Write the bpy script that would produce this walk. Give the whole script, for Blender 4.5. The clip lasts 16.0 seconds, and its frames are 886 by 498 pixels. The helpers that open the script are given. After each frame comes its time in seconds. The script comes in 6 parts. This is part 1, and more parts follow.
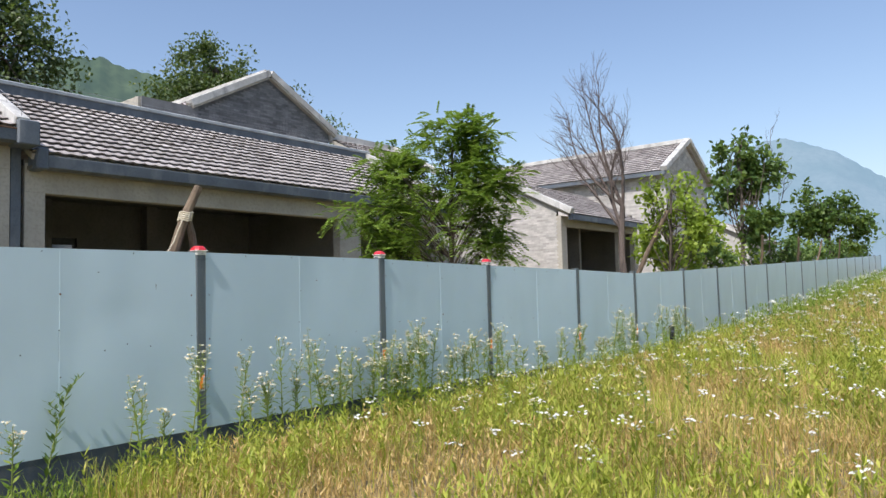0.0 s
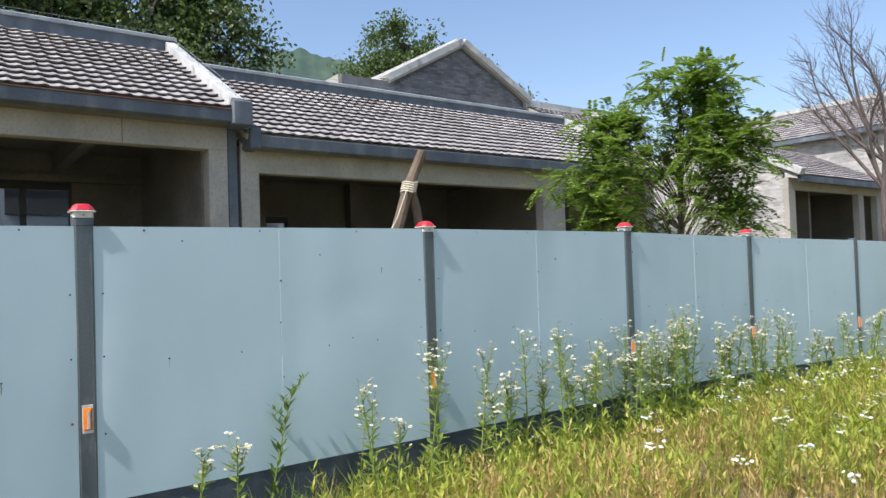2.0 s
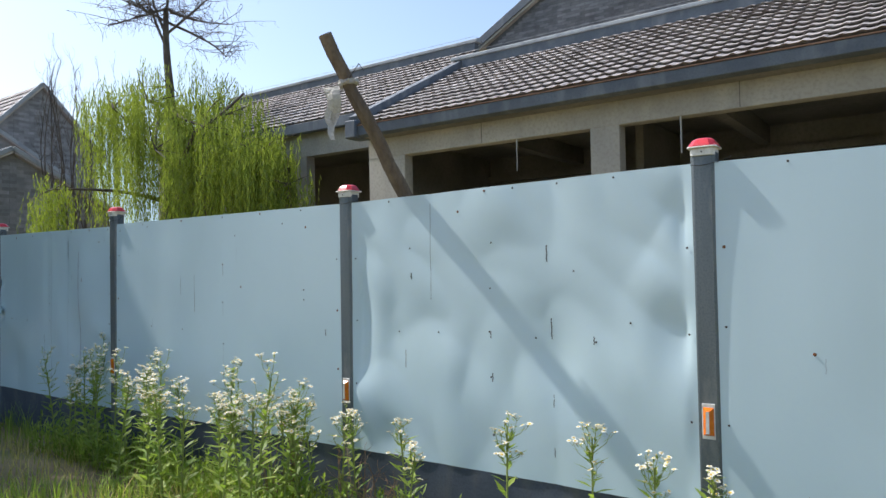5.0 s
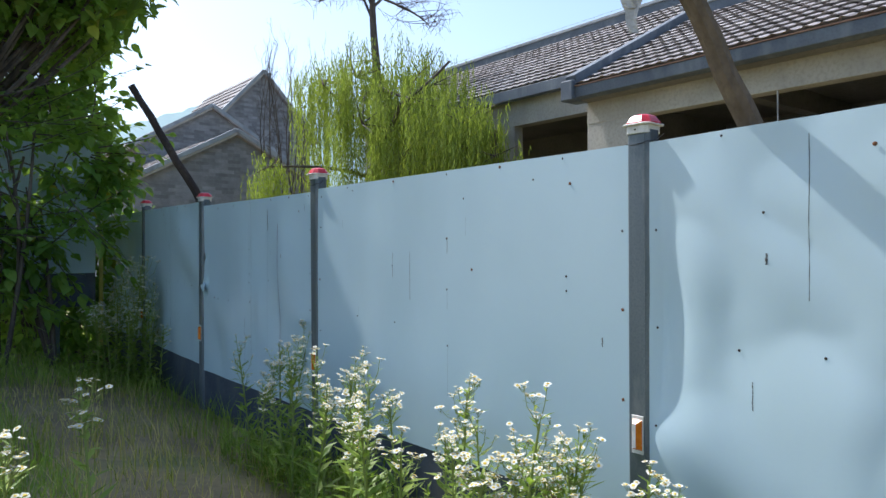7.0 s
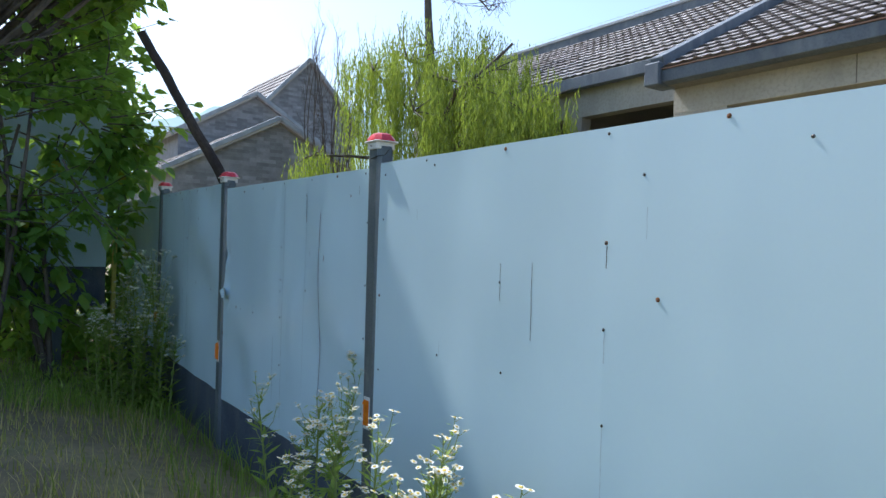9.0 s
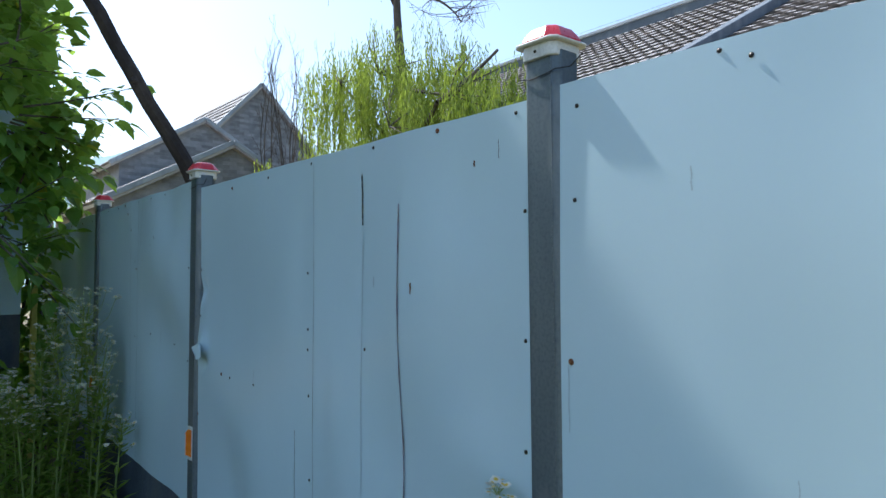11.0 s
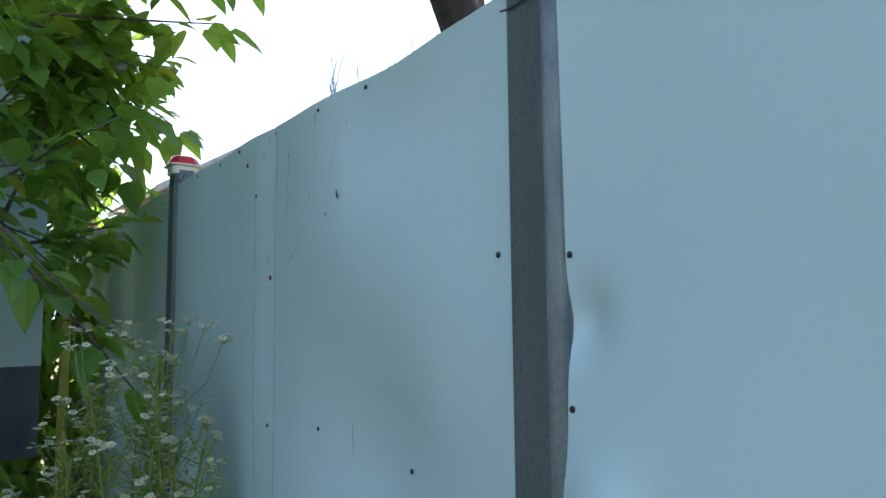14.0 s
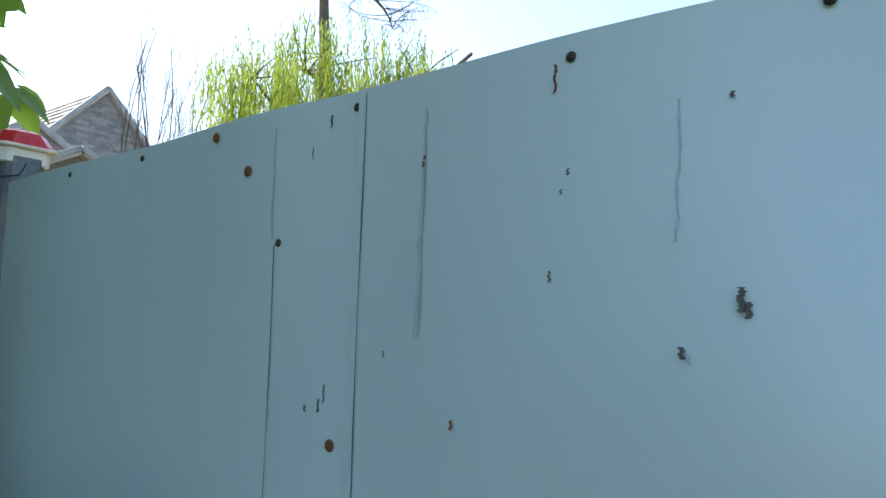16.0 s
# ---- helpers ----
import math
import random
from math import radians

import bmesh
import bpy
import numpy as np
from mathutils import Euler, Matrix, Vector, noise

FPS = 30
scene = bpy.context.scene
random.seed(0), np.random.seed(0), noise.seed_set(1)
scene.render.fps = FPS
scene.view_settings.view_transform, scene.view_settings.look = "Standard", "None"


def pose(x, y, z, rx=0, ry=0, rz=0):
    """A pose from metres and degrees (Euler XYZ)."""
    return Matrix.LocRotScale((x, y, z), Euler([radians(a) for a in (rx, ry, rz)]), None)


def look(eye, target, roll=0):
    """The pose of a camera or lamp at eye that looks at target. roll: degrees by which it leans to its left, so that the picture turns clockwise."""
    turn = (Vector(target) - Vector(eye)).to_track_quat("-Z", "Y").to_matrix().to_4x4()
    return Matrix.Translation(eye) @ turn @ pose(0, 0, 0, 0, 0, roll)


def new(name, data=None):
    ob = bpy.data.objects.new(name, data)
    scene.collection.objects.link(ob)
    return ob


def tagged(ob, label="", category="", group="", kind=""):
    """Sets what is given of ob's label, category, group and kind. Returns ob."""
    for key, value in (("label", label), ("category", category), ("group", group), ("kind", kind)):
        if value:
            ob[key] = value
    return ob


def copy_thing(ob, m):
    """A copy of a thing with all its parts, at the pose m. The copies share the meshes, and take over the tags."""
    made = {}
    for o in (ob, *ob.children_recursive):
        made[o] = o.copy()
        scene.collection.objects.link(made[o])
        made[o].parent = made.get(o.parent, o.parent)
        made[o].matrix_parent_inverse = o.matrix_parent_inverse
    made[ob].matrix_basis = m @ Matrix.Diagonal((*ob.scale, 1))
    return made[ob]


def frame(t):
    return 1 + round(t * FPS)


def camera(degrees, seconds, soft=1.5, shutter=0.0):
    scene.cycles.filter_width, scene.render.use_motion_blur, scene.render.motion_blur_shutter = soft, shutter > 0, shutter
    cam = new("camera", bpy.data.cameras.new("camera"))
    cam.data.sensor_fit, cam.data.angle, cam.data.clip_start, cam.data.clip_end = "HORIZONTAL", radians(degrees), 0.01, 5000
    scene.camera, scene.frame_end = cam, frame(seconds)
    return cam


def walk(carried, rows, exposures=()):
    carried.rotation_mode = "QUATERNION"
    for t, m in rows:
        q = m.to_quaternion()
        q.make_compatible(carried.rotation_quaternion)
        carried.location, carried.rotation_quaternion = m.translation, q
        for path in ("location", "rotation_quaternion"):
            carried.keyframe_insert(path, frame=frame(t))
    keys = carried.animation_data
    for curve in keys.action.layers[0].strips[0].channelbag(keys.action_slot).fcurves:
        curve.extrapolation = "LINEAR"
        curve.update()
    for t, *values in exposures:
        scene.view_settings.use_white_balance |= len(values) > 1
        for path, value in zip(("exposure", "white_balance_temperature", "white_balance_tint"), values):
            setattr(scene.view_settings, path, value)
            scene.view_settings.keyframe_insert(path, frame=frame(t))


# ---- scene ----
cam = camera(64.6, 16.0)
METRES, EYE, TILT, LEAN, TURN = 16.0, 1.6, 0.0, 0.0, 42.3
EXPOSURE = [(0.0, 0.29, 6300, 15), (1.5, 0.38, 6250, 15), (2.5, 0.5, 6050, 13), (3.5, 0.58, 6120, 13), (5.0, 0.57, 6300, 13), (8.0, 0.75, 5800, 13), (11.0, 0.82, 5780, 9), (12.5, 0.93, 5930, 9), (13.5, 1.35, 6150, 8), (14.0, 1.55, 6350, 9), (15.0, 1.88, 6800, 11), (16.0, 1.55, 6300, 9)]
PATH = [
    (0, (0.168, -0.538, 1.477), (-1.072, 1.027, 1.596), -1.5),
    (0.5, (-0.291, -0.503, 1.487), (-1.587, 1.018, 1.574), -2.2),
    (1, (-0.675, -0.251, 1.503), (-2.039, 1.211, 1.568), -2.2),
    (1.5, (-1.009, -0.029, 1.602), (-2.471, 1.335, 1.658), -1.8),
    (2, (-1.442, 0.078, 1.6), (-3.047, 1.27, 1.655), -1.9),
    (2.5, (-1.724, 0.061, 1.605), (-3.565, 0.84, 1.659), -1.8),
    (3, (-1.933, 0.081, 1.618), (-3.919, 0.316, 1.661), -1.4),
    (3.5, (-2.081, 0.056, 1.6), (-4.07, -0.139, 1.651), -0.8),
    (4, (-2.224, -0.15, 1.547), (-4.15, -0.684, 1.618), -0.5),
    (4.5, (-2.498, -0.579, 1.479), (-4.302, -1.438, 1.553), -0.9),
    (5, (-2.814, -0.939, 1.399), (-4.442, -2.099, 1.458), -1.0),
    (5.2, (-2.97, -1.107, 1.409), (-4.527, -2.361, 1.457), -0.9),
    (7.3, (-3.969, -2.977, 1.394), (-5.208, -4.546, 1.416), -0.1),
    (7.5, (-3.993, -3.174, 1.424), (-5.227, -4.747, 1.463), -0.0),
    (8, (-4.177, -3.586, 1.405), (-5.387, -5.178, 1.43), 0.8),
    (8.5, (-4.532, -4.026, 1.428), (-5.708, -5.643, 1.43), 1.5),
    (8.7, (-4.637, -4.21, 1.441), (-5.797, -5.839, 1.439), 1.7),
    (10.8, (-5.377, -6.725, 1.367), (-6.645, -8.269, 1.454), 0.1),
    (11, (-5.395, -6.897, 1.378), (-6.669, -8.436, 1.472), -0.2),
    (11.5, (-5.617, -7.303, 1.394), (-6.863, -8.863, 1.512), -1.1),
    (12, (-5.818, -7.756, 1.401), (-7.006, -9.358, 1.553), -1.1),
    (12.5, (-5.937, -8.413, 1.39), (-7.047, -10.068, 1.553), -2.0),
    (13, (-6.041, -9.019, 1.366), (-7.094, -10.711, 1.531), -2.2),
    (13.5, (-6.069, -9.603, 1.346), (-7.144, -11.281, 1.516), -1.8),
    (14, (-6.02, -10.194, 1.35), (-7.212, -11.789, 1.537), -0.5),
    (14.5, (-6.072, -10.627, 1.377), (-7.414, -12.102, 1.527), -1.1),
    (15, (-6.126, -11.041, 1.473), (-7.546, -12.438, 1.65), 0.1),
    (15.5, (-6.135, -11.523, 1.544), (-7.628, -12.839, 1.74), 0.7),
    (16, (-6.252, -11.773, 1.663), (-7.847, -12.959, 1.885), 1.3),
]
walk(cam, [(t, look(eye, target, roll)) for t, eye, target, roll in PATH], EXPOSURE)

# ---- world and sun ----
SUN = Vector((0.088, -0.61, 0.787)).normalized()
world = bpy.data.worlds.new("sky")
scene.world = world
world.use_nodes = True
wn = world.node_tree.nodes
sky = wn.new("ShaderNodeTexSky")
sky.sky_type = "NISHITA"
sky.sun_disc = False
sky.sun_elevation = math.asin(SUN.z)
sky.sun_rotation = math.atan2(SUN.x, SUN.y)
sky.air_density, sky.dust_density, sky.ozone_density = 1.15, 1.6, 1.2
wn["Background"].inputs["Strength"].default_value = 0.14
world.node_tree.links.new(sky.outputs[0], wn["Background"].inputs["Color"])
sun = new("sun", bpy.data.lights.new("sun", "SUN"))
sun.data.energy, sun.data.angle, sun.data.color = 4.2, radians(0.9), (1.0, 0.95, 0.86)
sun.matrix_world = look(SUN * 60, (0, 0, 0))

# ---- materials ----


def ramp(nt, fac, stops):
    r = nt.nodes.new("ShaderNodeValToRGB")
    el = r.color_ramp.elements
    while len(el) < len(stops):
        el.new(0.5)
    for e, (p, c) in zip(el, stops):
        e.position, e.color = p, (*c, 1)
    nt.links.new(fac, r.inputs[0])
    return r.outputs[0]


def noise_out(nt, scale, detail=4, stretch=None, coord="Object"):
    tc = nt.nodes.new("ShaderNodeTexCoord")
    n = nt.nodes.new("ShaderNodeTexNoise")
    n.inputs["Scale"].default_value, n.inputs["Detail"].default_value = scale, detail
    src = tc.outputs[coord]
    if stretch:
        m = nt.nodes.new("ShaderNodeMapping")
        m.inputs["Scale"].default_value = stretch
        nt.links.new(src, m.inputs[0])
        src = m.outputs[0]
    nt.links.new(src, n.inputs["Vector"])
    return n.outputs[0]


def mixed(nt, a, b, fac, mode="MIX"):
    m = nt.nodes.new("ShaderNodeMix")
    m.data_type, m.blend_type = "RGBA", mode
    for sock, v in ((m.inputs[6], a), (m.inputs[7], b)):
        if isinstance(v, tuple):
            sock.default_value = (*v, 1)
        else:
            nt.links.new(v, sock)
    if isinstance(fac, float):
        m.inputs[0].default_value = fac
    else:
        nt.links.new(fac, m.inputs[0])
    return m.outputs[2]


def surface(name, c1, c2, scale=3.0, rough=0.7, metal=0.0, bump=0.15, fine=40.0, stretch=None, island=0.0, obj=0.0, spec=0.5, stain=None, stain_scale=1.0, lo=0.35, hi=0.65, speck=0.6, vary=0.12):
    """A painted, mineral or metal surface: two tones by coarse noise, fine grain, relief, optional stains and variation by piece."""
    m = bpy.data.materials.new(name)
    m.use_nodes = True
    nt = m.node_tree
    p = nt.nodes["Principled BSDF"]
    col = ramp(nt, noise_out(nt, scale, 5, stretch), [(lo, c1), (hi, c2)])
    grain = noise_out(nt, fine, 3)
    dark = tuple(0.72 * v for v in c1)
    col = mixed(nt, col, dark, ramp(nt, grain, [(0.45, (0, 0, 0)), (0.8, (speck, speck, speck))]))
    if stain:
        col = mixed(nt, col, stain, ramp(nt, noise_out(nt, stain_scale, 6, (1, 1, 0.35)), [(0.52, (0, 0, 0)), (0.72, (0.75, 0.75, 0.75))]))
    if island or obj:
        if island:
            g = nt.nodes.new("ShaderNodeNewGeometry").outputs["Random Per Island"]
            k = island
        else:
            g = nt.nodes.new("ShaderNodeObjectInfo").outputs["Random"]
            k = obj
        col = mixed(nt, col, ramp(nt, g, [(0.0, (1 - k, 1 - k, 1 - k)), (1.0, (1 + k, 1 + k, 1 + k))]), 1.0, "MULTIPLY")
    nt.links.new(col, p.inputs["Base Color"])
    p.inputs["Metallic"].default_value = metal
    p.inputs["Specular IOR Level"].default_value = spec
    r = nt.nodes.new("ShaderNodeMapRange")
    r.inputs["To Min"].default_value, r.inputs["To Max"].default_value = max(0.05, rough - vary), min(1, rough + vary)
    nt.links.new(grain, r.inputs["Value"])
    nt.links.new(r.outputs[0], p.inputs["Roughness"])
    if bump:
        b = nt.nodes.new("ShaderNodeBump")
        b.inputs["Strength"].default_value, b.inputs["Distance"].default_value = bump, 0.01
        nt.links.new(grain, b.inputs["Height"])
        nt.links.new(b.outputs[0], p.inputs["Normal"])
    return m


def foliage(name, stops, trans=0.35, rough=0.5, back=(0.35, 0.5, 0.05)):
    """Leaves: colour varies leaf by leaf, and light shines through."""
    m = bpy.data.materials.new(name)
    m.use_nodes = True
    nt = m.node_tree
    p = nt.nodes["Principled BSDF"]
    g = nt.nodes.new("ShaderNodeNewGeometry").outputs["Random Per Island"]
    col = ramp(nt, g, stops)
    col = mixed(nt, col, tuple(0.55 * v for v in stops[0][1]), ramp(nt, noise_out(nt, 1.3, 3), [(0.4, (0, 0, 0)), (0.75, (0.6, 0.6, 0.6))]))
    nt.links.new(col, p.inputs["Base Color"])
    p.inputs["Roughness"].default_value = rough
    p.inputs["Specular IOR Level"].default_value = 0.35
    t = nt.nodes.new("ShaderNodeBsdfTranslucent")
    nt.links.new(mixed(nt, col, back, 0.45), t.inputs[0])
    mx = nt.nodes.new("ShaderNodeMixShader")
    mx.inputs[0].default_value = trans
    nt.links.new(p.outputs[0], mx.inputs[1])
    nt.links.new(t.outputs[0], mx.inputs[2])
    nt.links.new(mx.outputs[0], nt.nodes["Material Output"].inputs[0])
    return m


PAINT = surface("pale_blue_paint", (0.47, 0.60, 0.65), (0.50, 0.635, 0.685), 0.9, 0.29, 0.0, 0.0, 60, spec=0.5, stain=(0.45, 0.575, 0.615), stain_scale=1.1, speck=0.03, vary=0.015)
NAVY = surface("navy_plinth", (0.045, 0.06, 0.085), (0.075, 0.092, 0.12), 4, 0.6, 0, 0.15, 60, stain=(0.11, 0.11, 0.1), stain_scale=4)
GALV = surface("galvanised_grey", (0.09, 0.115, 0.132), (0.15, 0.175, 0.19), 6, 0.42, 0.35, 0.05, 90, (1, 1, 0.08), stain=(0.24, 0.25, 0.25), stain_scale=9)
REDLENS = surface("red_plastic", (0.55, 0.02, 0.035), (0.68, 0.045, 0.06), 12, 0.3, 0, 0.02, 120, stain=(0.5, 0.16, 0.14), stain_scale=14)
WHITEPL = surface("white_plastic", (0.62, 0.62, 0.58), (0.74, 0.73, 0.69), 14, 0.5, 0, 0.03, 120, stain=(0.4, 0.38, 0.32), stain_scale=18)
ORANGE = surface("orange_reflector", (0.62, 0.14, 0.006), (0.75, 0.2, 0.01), 30, 0.25, 0, 0.1, 300)
SCREW = surface("blackened_steel", (0.03, 0.028, 0.027), (0.08, 0.065, 0.055), 60, 0.5, 0.6, 0.1, 300)
RUST = surface("rust", (0.12, 0.05, 0.02), (0.22, 0.09, 0.035), 60, 0.85, 0.1, 0.1, 300)
STREAK = surface("dark_mark", (0.05, 0.06, 0.065), (0.11, 0.12, 0.12), 40, 0.6, 0, 0, 300)
FAINT = surface("faint_drip", (0.33, 0.42, 0.46), (0.4, 0.5, 0.54), 40, 0.5, 0, 0, 300)
PURPLE = surface("berry_stain", (0.12, 0.075, 0.12), (0.27, 0.26, 0.31), 25, 0.55, 0, 0, 300)
WIRE = surface("black_wire", (0.02, 0.02, 0.022), (0.04, 0.04, 0.04), 30, 0.5)
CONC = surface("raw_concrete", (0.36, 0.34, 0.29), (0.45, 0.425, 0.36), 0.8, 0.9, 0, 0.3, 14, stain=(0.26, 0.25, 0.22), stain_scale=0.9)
# Darker concrete: indoor shade put into its colour; also draws the beam joints.
CONCD = surface("shade_dark_concrete", (0.15, 0.14, 0.12), (0.22, 0.205, 0.18), 0.7, 0.92, 0, 0.3, 10, stain=(0.17, 0.16, 0.14), stain_scale=0.8)
TRIM = surface("blue_grey_render", (0.085, 0.105, 0.13), (0.13, 0.155, 0.18), 1.2, 0.75, 0, 0.2, 25, stain=(0.2, 0.22, 0.235), stain_scale=2.6)
TRIML = surface("pale_coping_render", (0.42, 0.42, 0.4), (0.6, 0.6, 0.57), 1.5, 0.8, 0, 0.25, 25, stain=(0.22, 0.22, 0.22), stain_scale=3)
TILE = surface("grey_brown_tile", (0.29, 0.268, 0.258), (0.44, 0.413, 0.398), 1.1, 0.82, 0, 0.35, 35, island=0.22, stain=(0.19, 0.165, 0.15), stain_scale=1.6)
TILEP = surface("grey_brown_tile_single", (0.29, 0.268, 0.258), (0.44, 0.413, 0.398), 1.6, 0.82, 0, 0.35, 35, obj=0.22, stain=(0.19, 0.165, 0.15), stain_scale=2.2)
EAVE = surface("rusty_drip_edge", (0.14, 0.075, 0.045), (0.2, 0.12, 0.075), 3, 0.85)
FRAME = surface("black_window_frame", (0.012, 0.013, 0.014), (0.025, 0.026, 0.028), 5, 0.4)
WOOD = surface("weathered_pole", (0.11, 0.08, 0.052), (0.23, 0.175, 0.12), 7, 0.85, 0, 0.6, 30, (1, 1, 0.12), stain=(0.08, 0.06, 0.045), stain_scale=6)
DARKWOOD = surface("dark_pole", (0.028, 0.021, 0.018), (0.065, 0.05, 0.04), 7, 0.85, 0, 0.6, 30, (1, 1, 0.15))
CLOTH = surface("grey_rag", (0.4, 0.38, 0.34), (0.54, 0.52, 0.47), 10, 0.95, 0, 0.4, 60)
BARK = surface("bark", (0.06, 0.048, 0.038), (0.14, 0.115, 0.09), 6, 0.9, 0, 0.7, 22, (1, 1, 0.25))
DEADBARK = surface("dead_bark", (0.07, 0.055, 0.048), (0.14, 0.11, 0.095), 6, 0.9, 0, 0.5, 22, (1, 1, 0.25))
SOIL = surface("dry_soil", (0.14, 0.11, 0.06), (0.3, 0.24, 0.12), 0.8, 0.95, 0, 0.8, 12, stain=(0.1, 0.125, 0.035), stain_scale=0.8)
GLASS = bpy.data.materials.new("window_glass")
GLASS.use_nodes = True
gp = GLASS.node_tree.nodes["Principled BSDF"]
gp.inputs["Base Color"].default_value = (0.9, 0.95, 0.97, 1)
gp.inputs["Roughness"].default_value, gp.inputs["Transmission Weight"].default_value, gp.inputs["IOR"].default_value = 0.03, 1.0, 1.2

GRASS = foliage("meadow_grass", [(0.0, (0.17, 0.23, 0.035)), (0.3, (0.32, 0.35, 0.06)), (0.5, (0.55, 0.45, 0.14)), (1.0, (0.7, 0.55, 0.27))], 0.4, 0.6, (0.5, 0.55, 0.08))
STRAW = foliage("dry_straw", [(0.0, (0.4, 0.26, 0.09)), (0.5, (0.62, 0.44, 0.16)), (1.0, (0.82, 0.63, 0.3))], 0.35, 0.65, (0.6, 0.5, 0.15))
LUSH = foliage("fresh_grass", [(0.0, (0.24, 0.31, 0.035)), (0.6, (0.44, 0.48, 0.065)), (1.0, (0.62, 0.57, 0.14))], 0.4, 0.55, (0.5, 0.62, 0.06))
HERB = foliage("herb_green", [(0.0, (0.13, 0.22, 0.03)), (0.5, (0.24, 0.34, 0.05)), (1.0, (0.38, 0.45, 0.1))], 0.45, 0.5, (0.4, 0.6, 0.05))
STEM = foliage("stem_green", [(0.0, (0.19, 0.25, 0.06)), (1.0, (0.3, 0.35, 0.1))], 0.15, 0.6)
PETAL = foliage("white_petal", [(0.0, (0.68, 0.69, 0.62)), (1.0, (0.84, 0.84, 0.8))], 0.25, 0.7, (0.9, 0.9, 0.8))
YOLK = surface("yellow_floret", (0.6, 0.42, 0.03), (0.75, 0.55, 0.06), 60, 0.8)
LOCUST = foliage("locust_leaf", [(0.0, (0.11, 0.2, 0.035)), (0.6, (0.19, 0.31, 0.055)), (1.0, (0.31, 0.43, 0.09))], 0.42)
WILLOW = foliage("willow_leaf", [(0.0, (0.12, 0.17, 0.03)), (0.5, (0.22, 0.29, 0.05)), (1.0, (0.36, 0.42, 0.08))], 0.42, 0.5, (0.55, 0.7, 0.06))
POPLAR = foliage("poplar_leaf", [(0.0, (0.045, 0.08, 0.025)), (0.7, (0.085, 0.135, 0.045)), (1.0, (0.26, 0.31, 0.17))], 0.25, 0.4)
MULB = foliage("mulberry_leaf", [(0.0, (0.11, 0.22, 0.05)), (0.7, (0.2, 0.35, 0.075)), (0.97, (0.3, 0.45, 0.09)), (1.0, (0.55, 0.42, 0.05))], 0.55, 0.4, (0.5, 0.72, 0.06))
VINE = foliage("vine_leaf", [(0.0, (0.16, 0.24, 0.035)), (0.6, (0.27, 0.36, 0.05)), (1.0, (0.38, 0.46, 0.08))], 0.4, 0.5, (0.55, 0.75, 0.05))
SHRUB = foliage("shrub_leaf", [(0.0, (0.05, 0.1, 0.025)), (0.6, (0.09, 0.165, 0.04)), (1.0, (0.18, 0.26, 0.06))], 0.3)


# Haze over the far hills is put in as a bluish emission.
def distant(name, c1, c2, haze_glow, scale):
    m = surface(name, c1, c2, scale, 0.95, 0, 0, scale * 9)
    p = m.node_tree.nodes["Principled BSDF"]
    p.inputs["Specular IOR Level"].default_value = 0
    p.inputs["Emission Color"].default_value = (*haze_glow, 1)
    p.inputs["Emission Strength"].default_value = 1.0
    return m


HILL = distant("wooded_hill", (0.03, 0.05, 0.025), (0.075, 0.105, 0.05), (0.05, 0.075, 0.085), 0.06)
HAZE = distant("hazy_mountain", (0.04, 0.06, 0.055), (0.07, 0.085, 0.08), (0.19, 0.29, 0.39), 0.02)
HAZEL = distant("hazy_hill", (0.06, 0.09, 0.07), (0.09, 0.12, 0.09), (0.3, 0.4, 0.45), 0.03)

# ---- mesh building ----


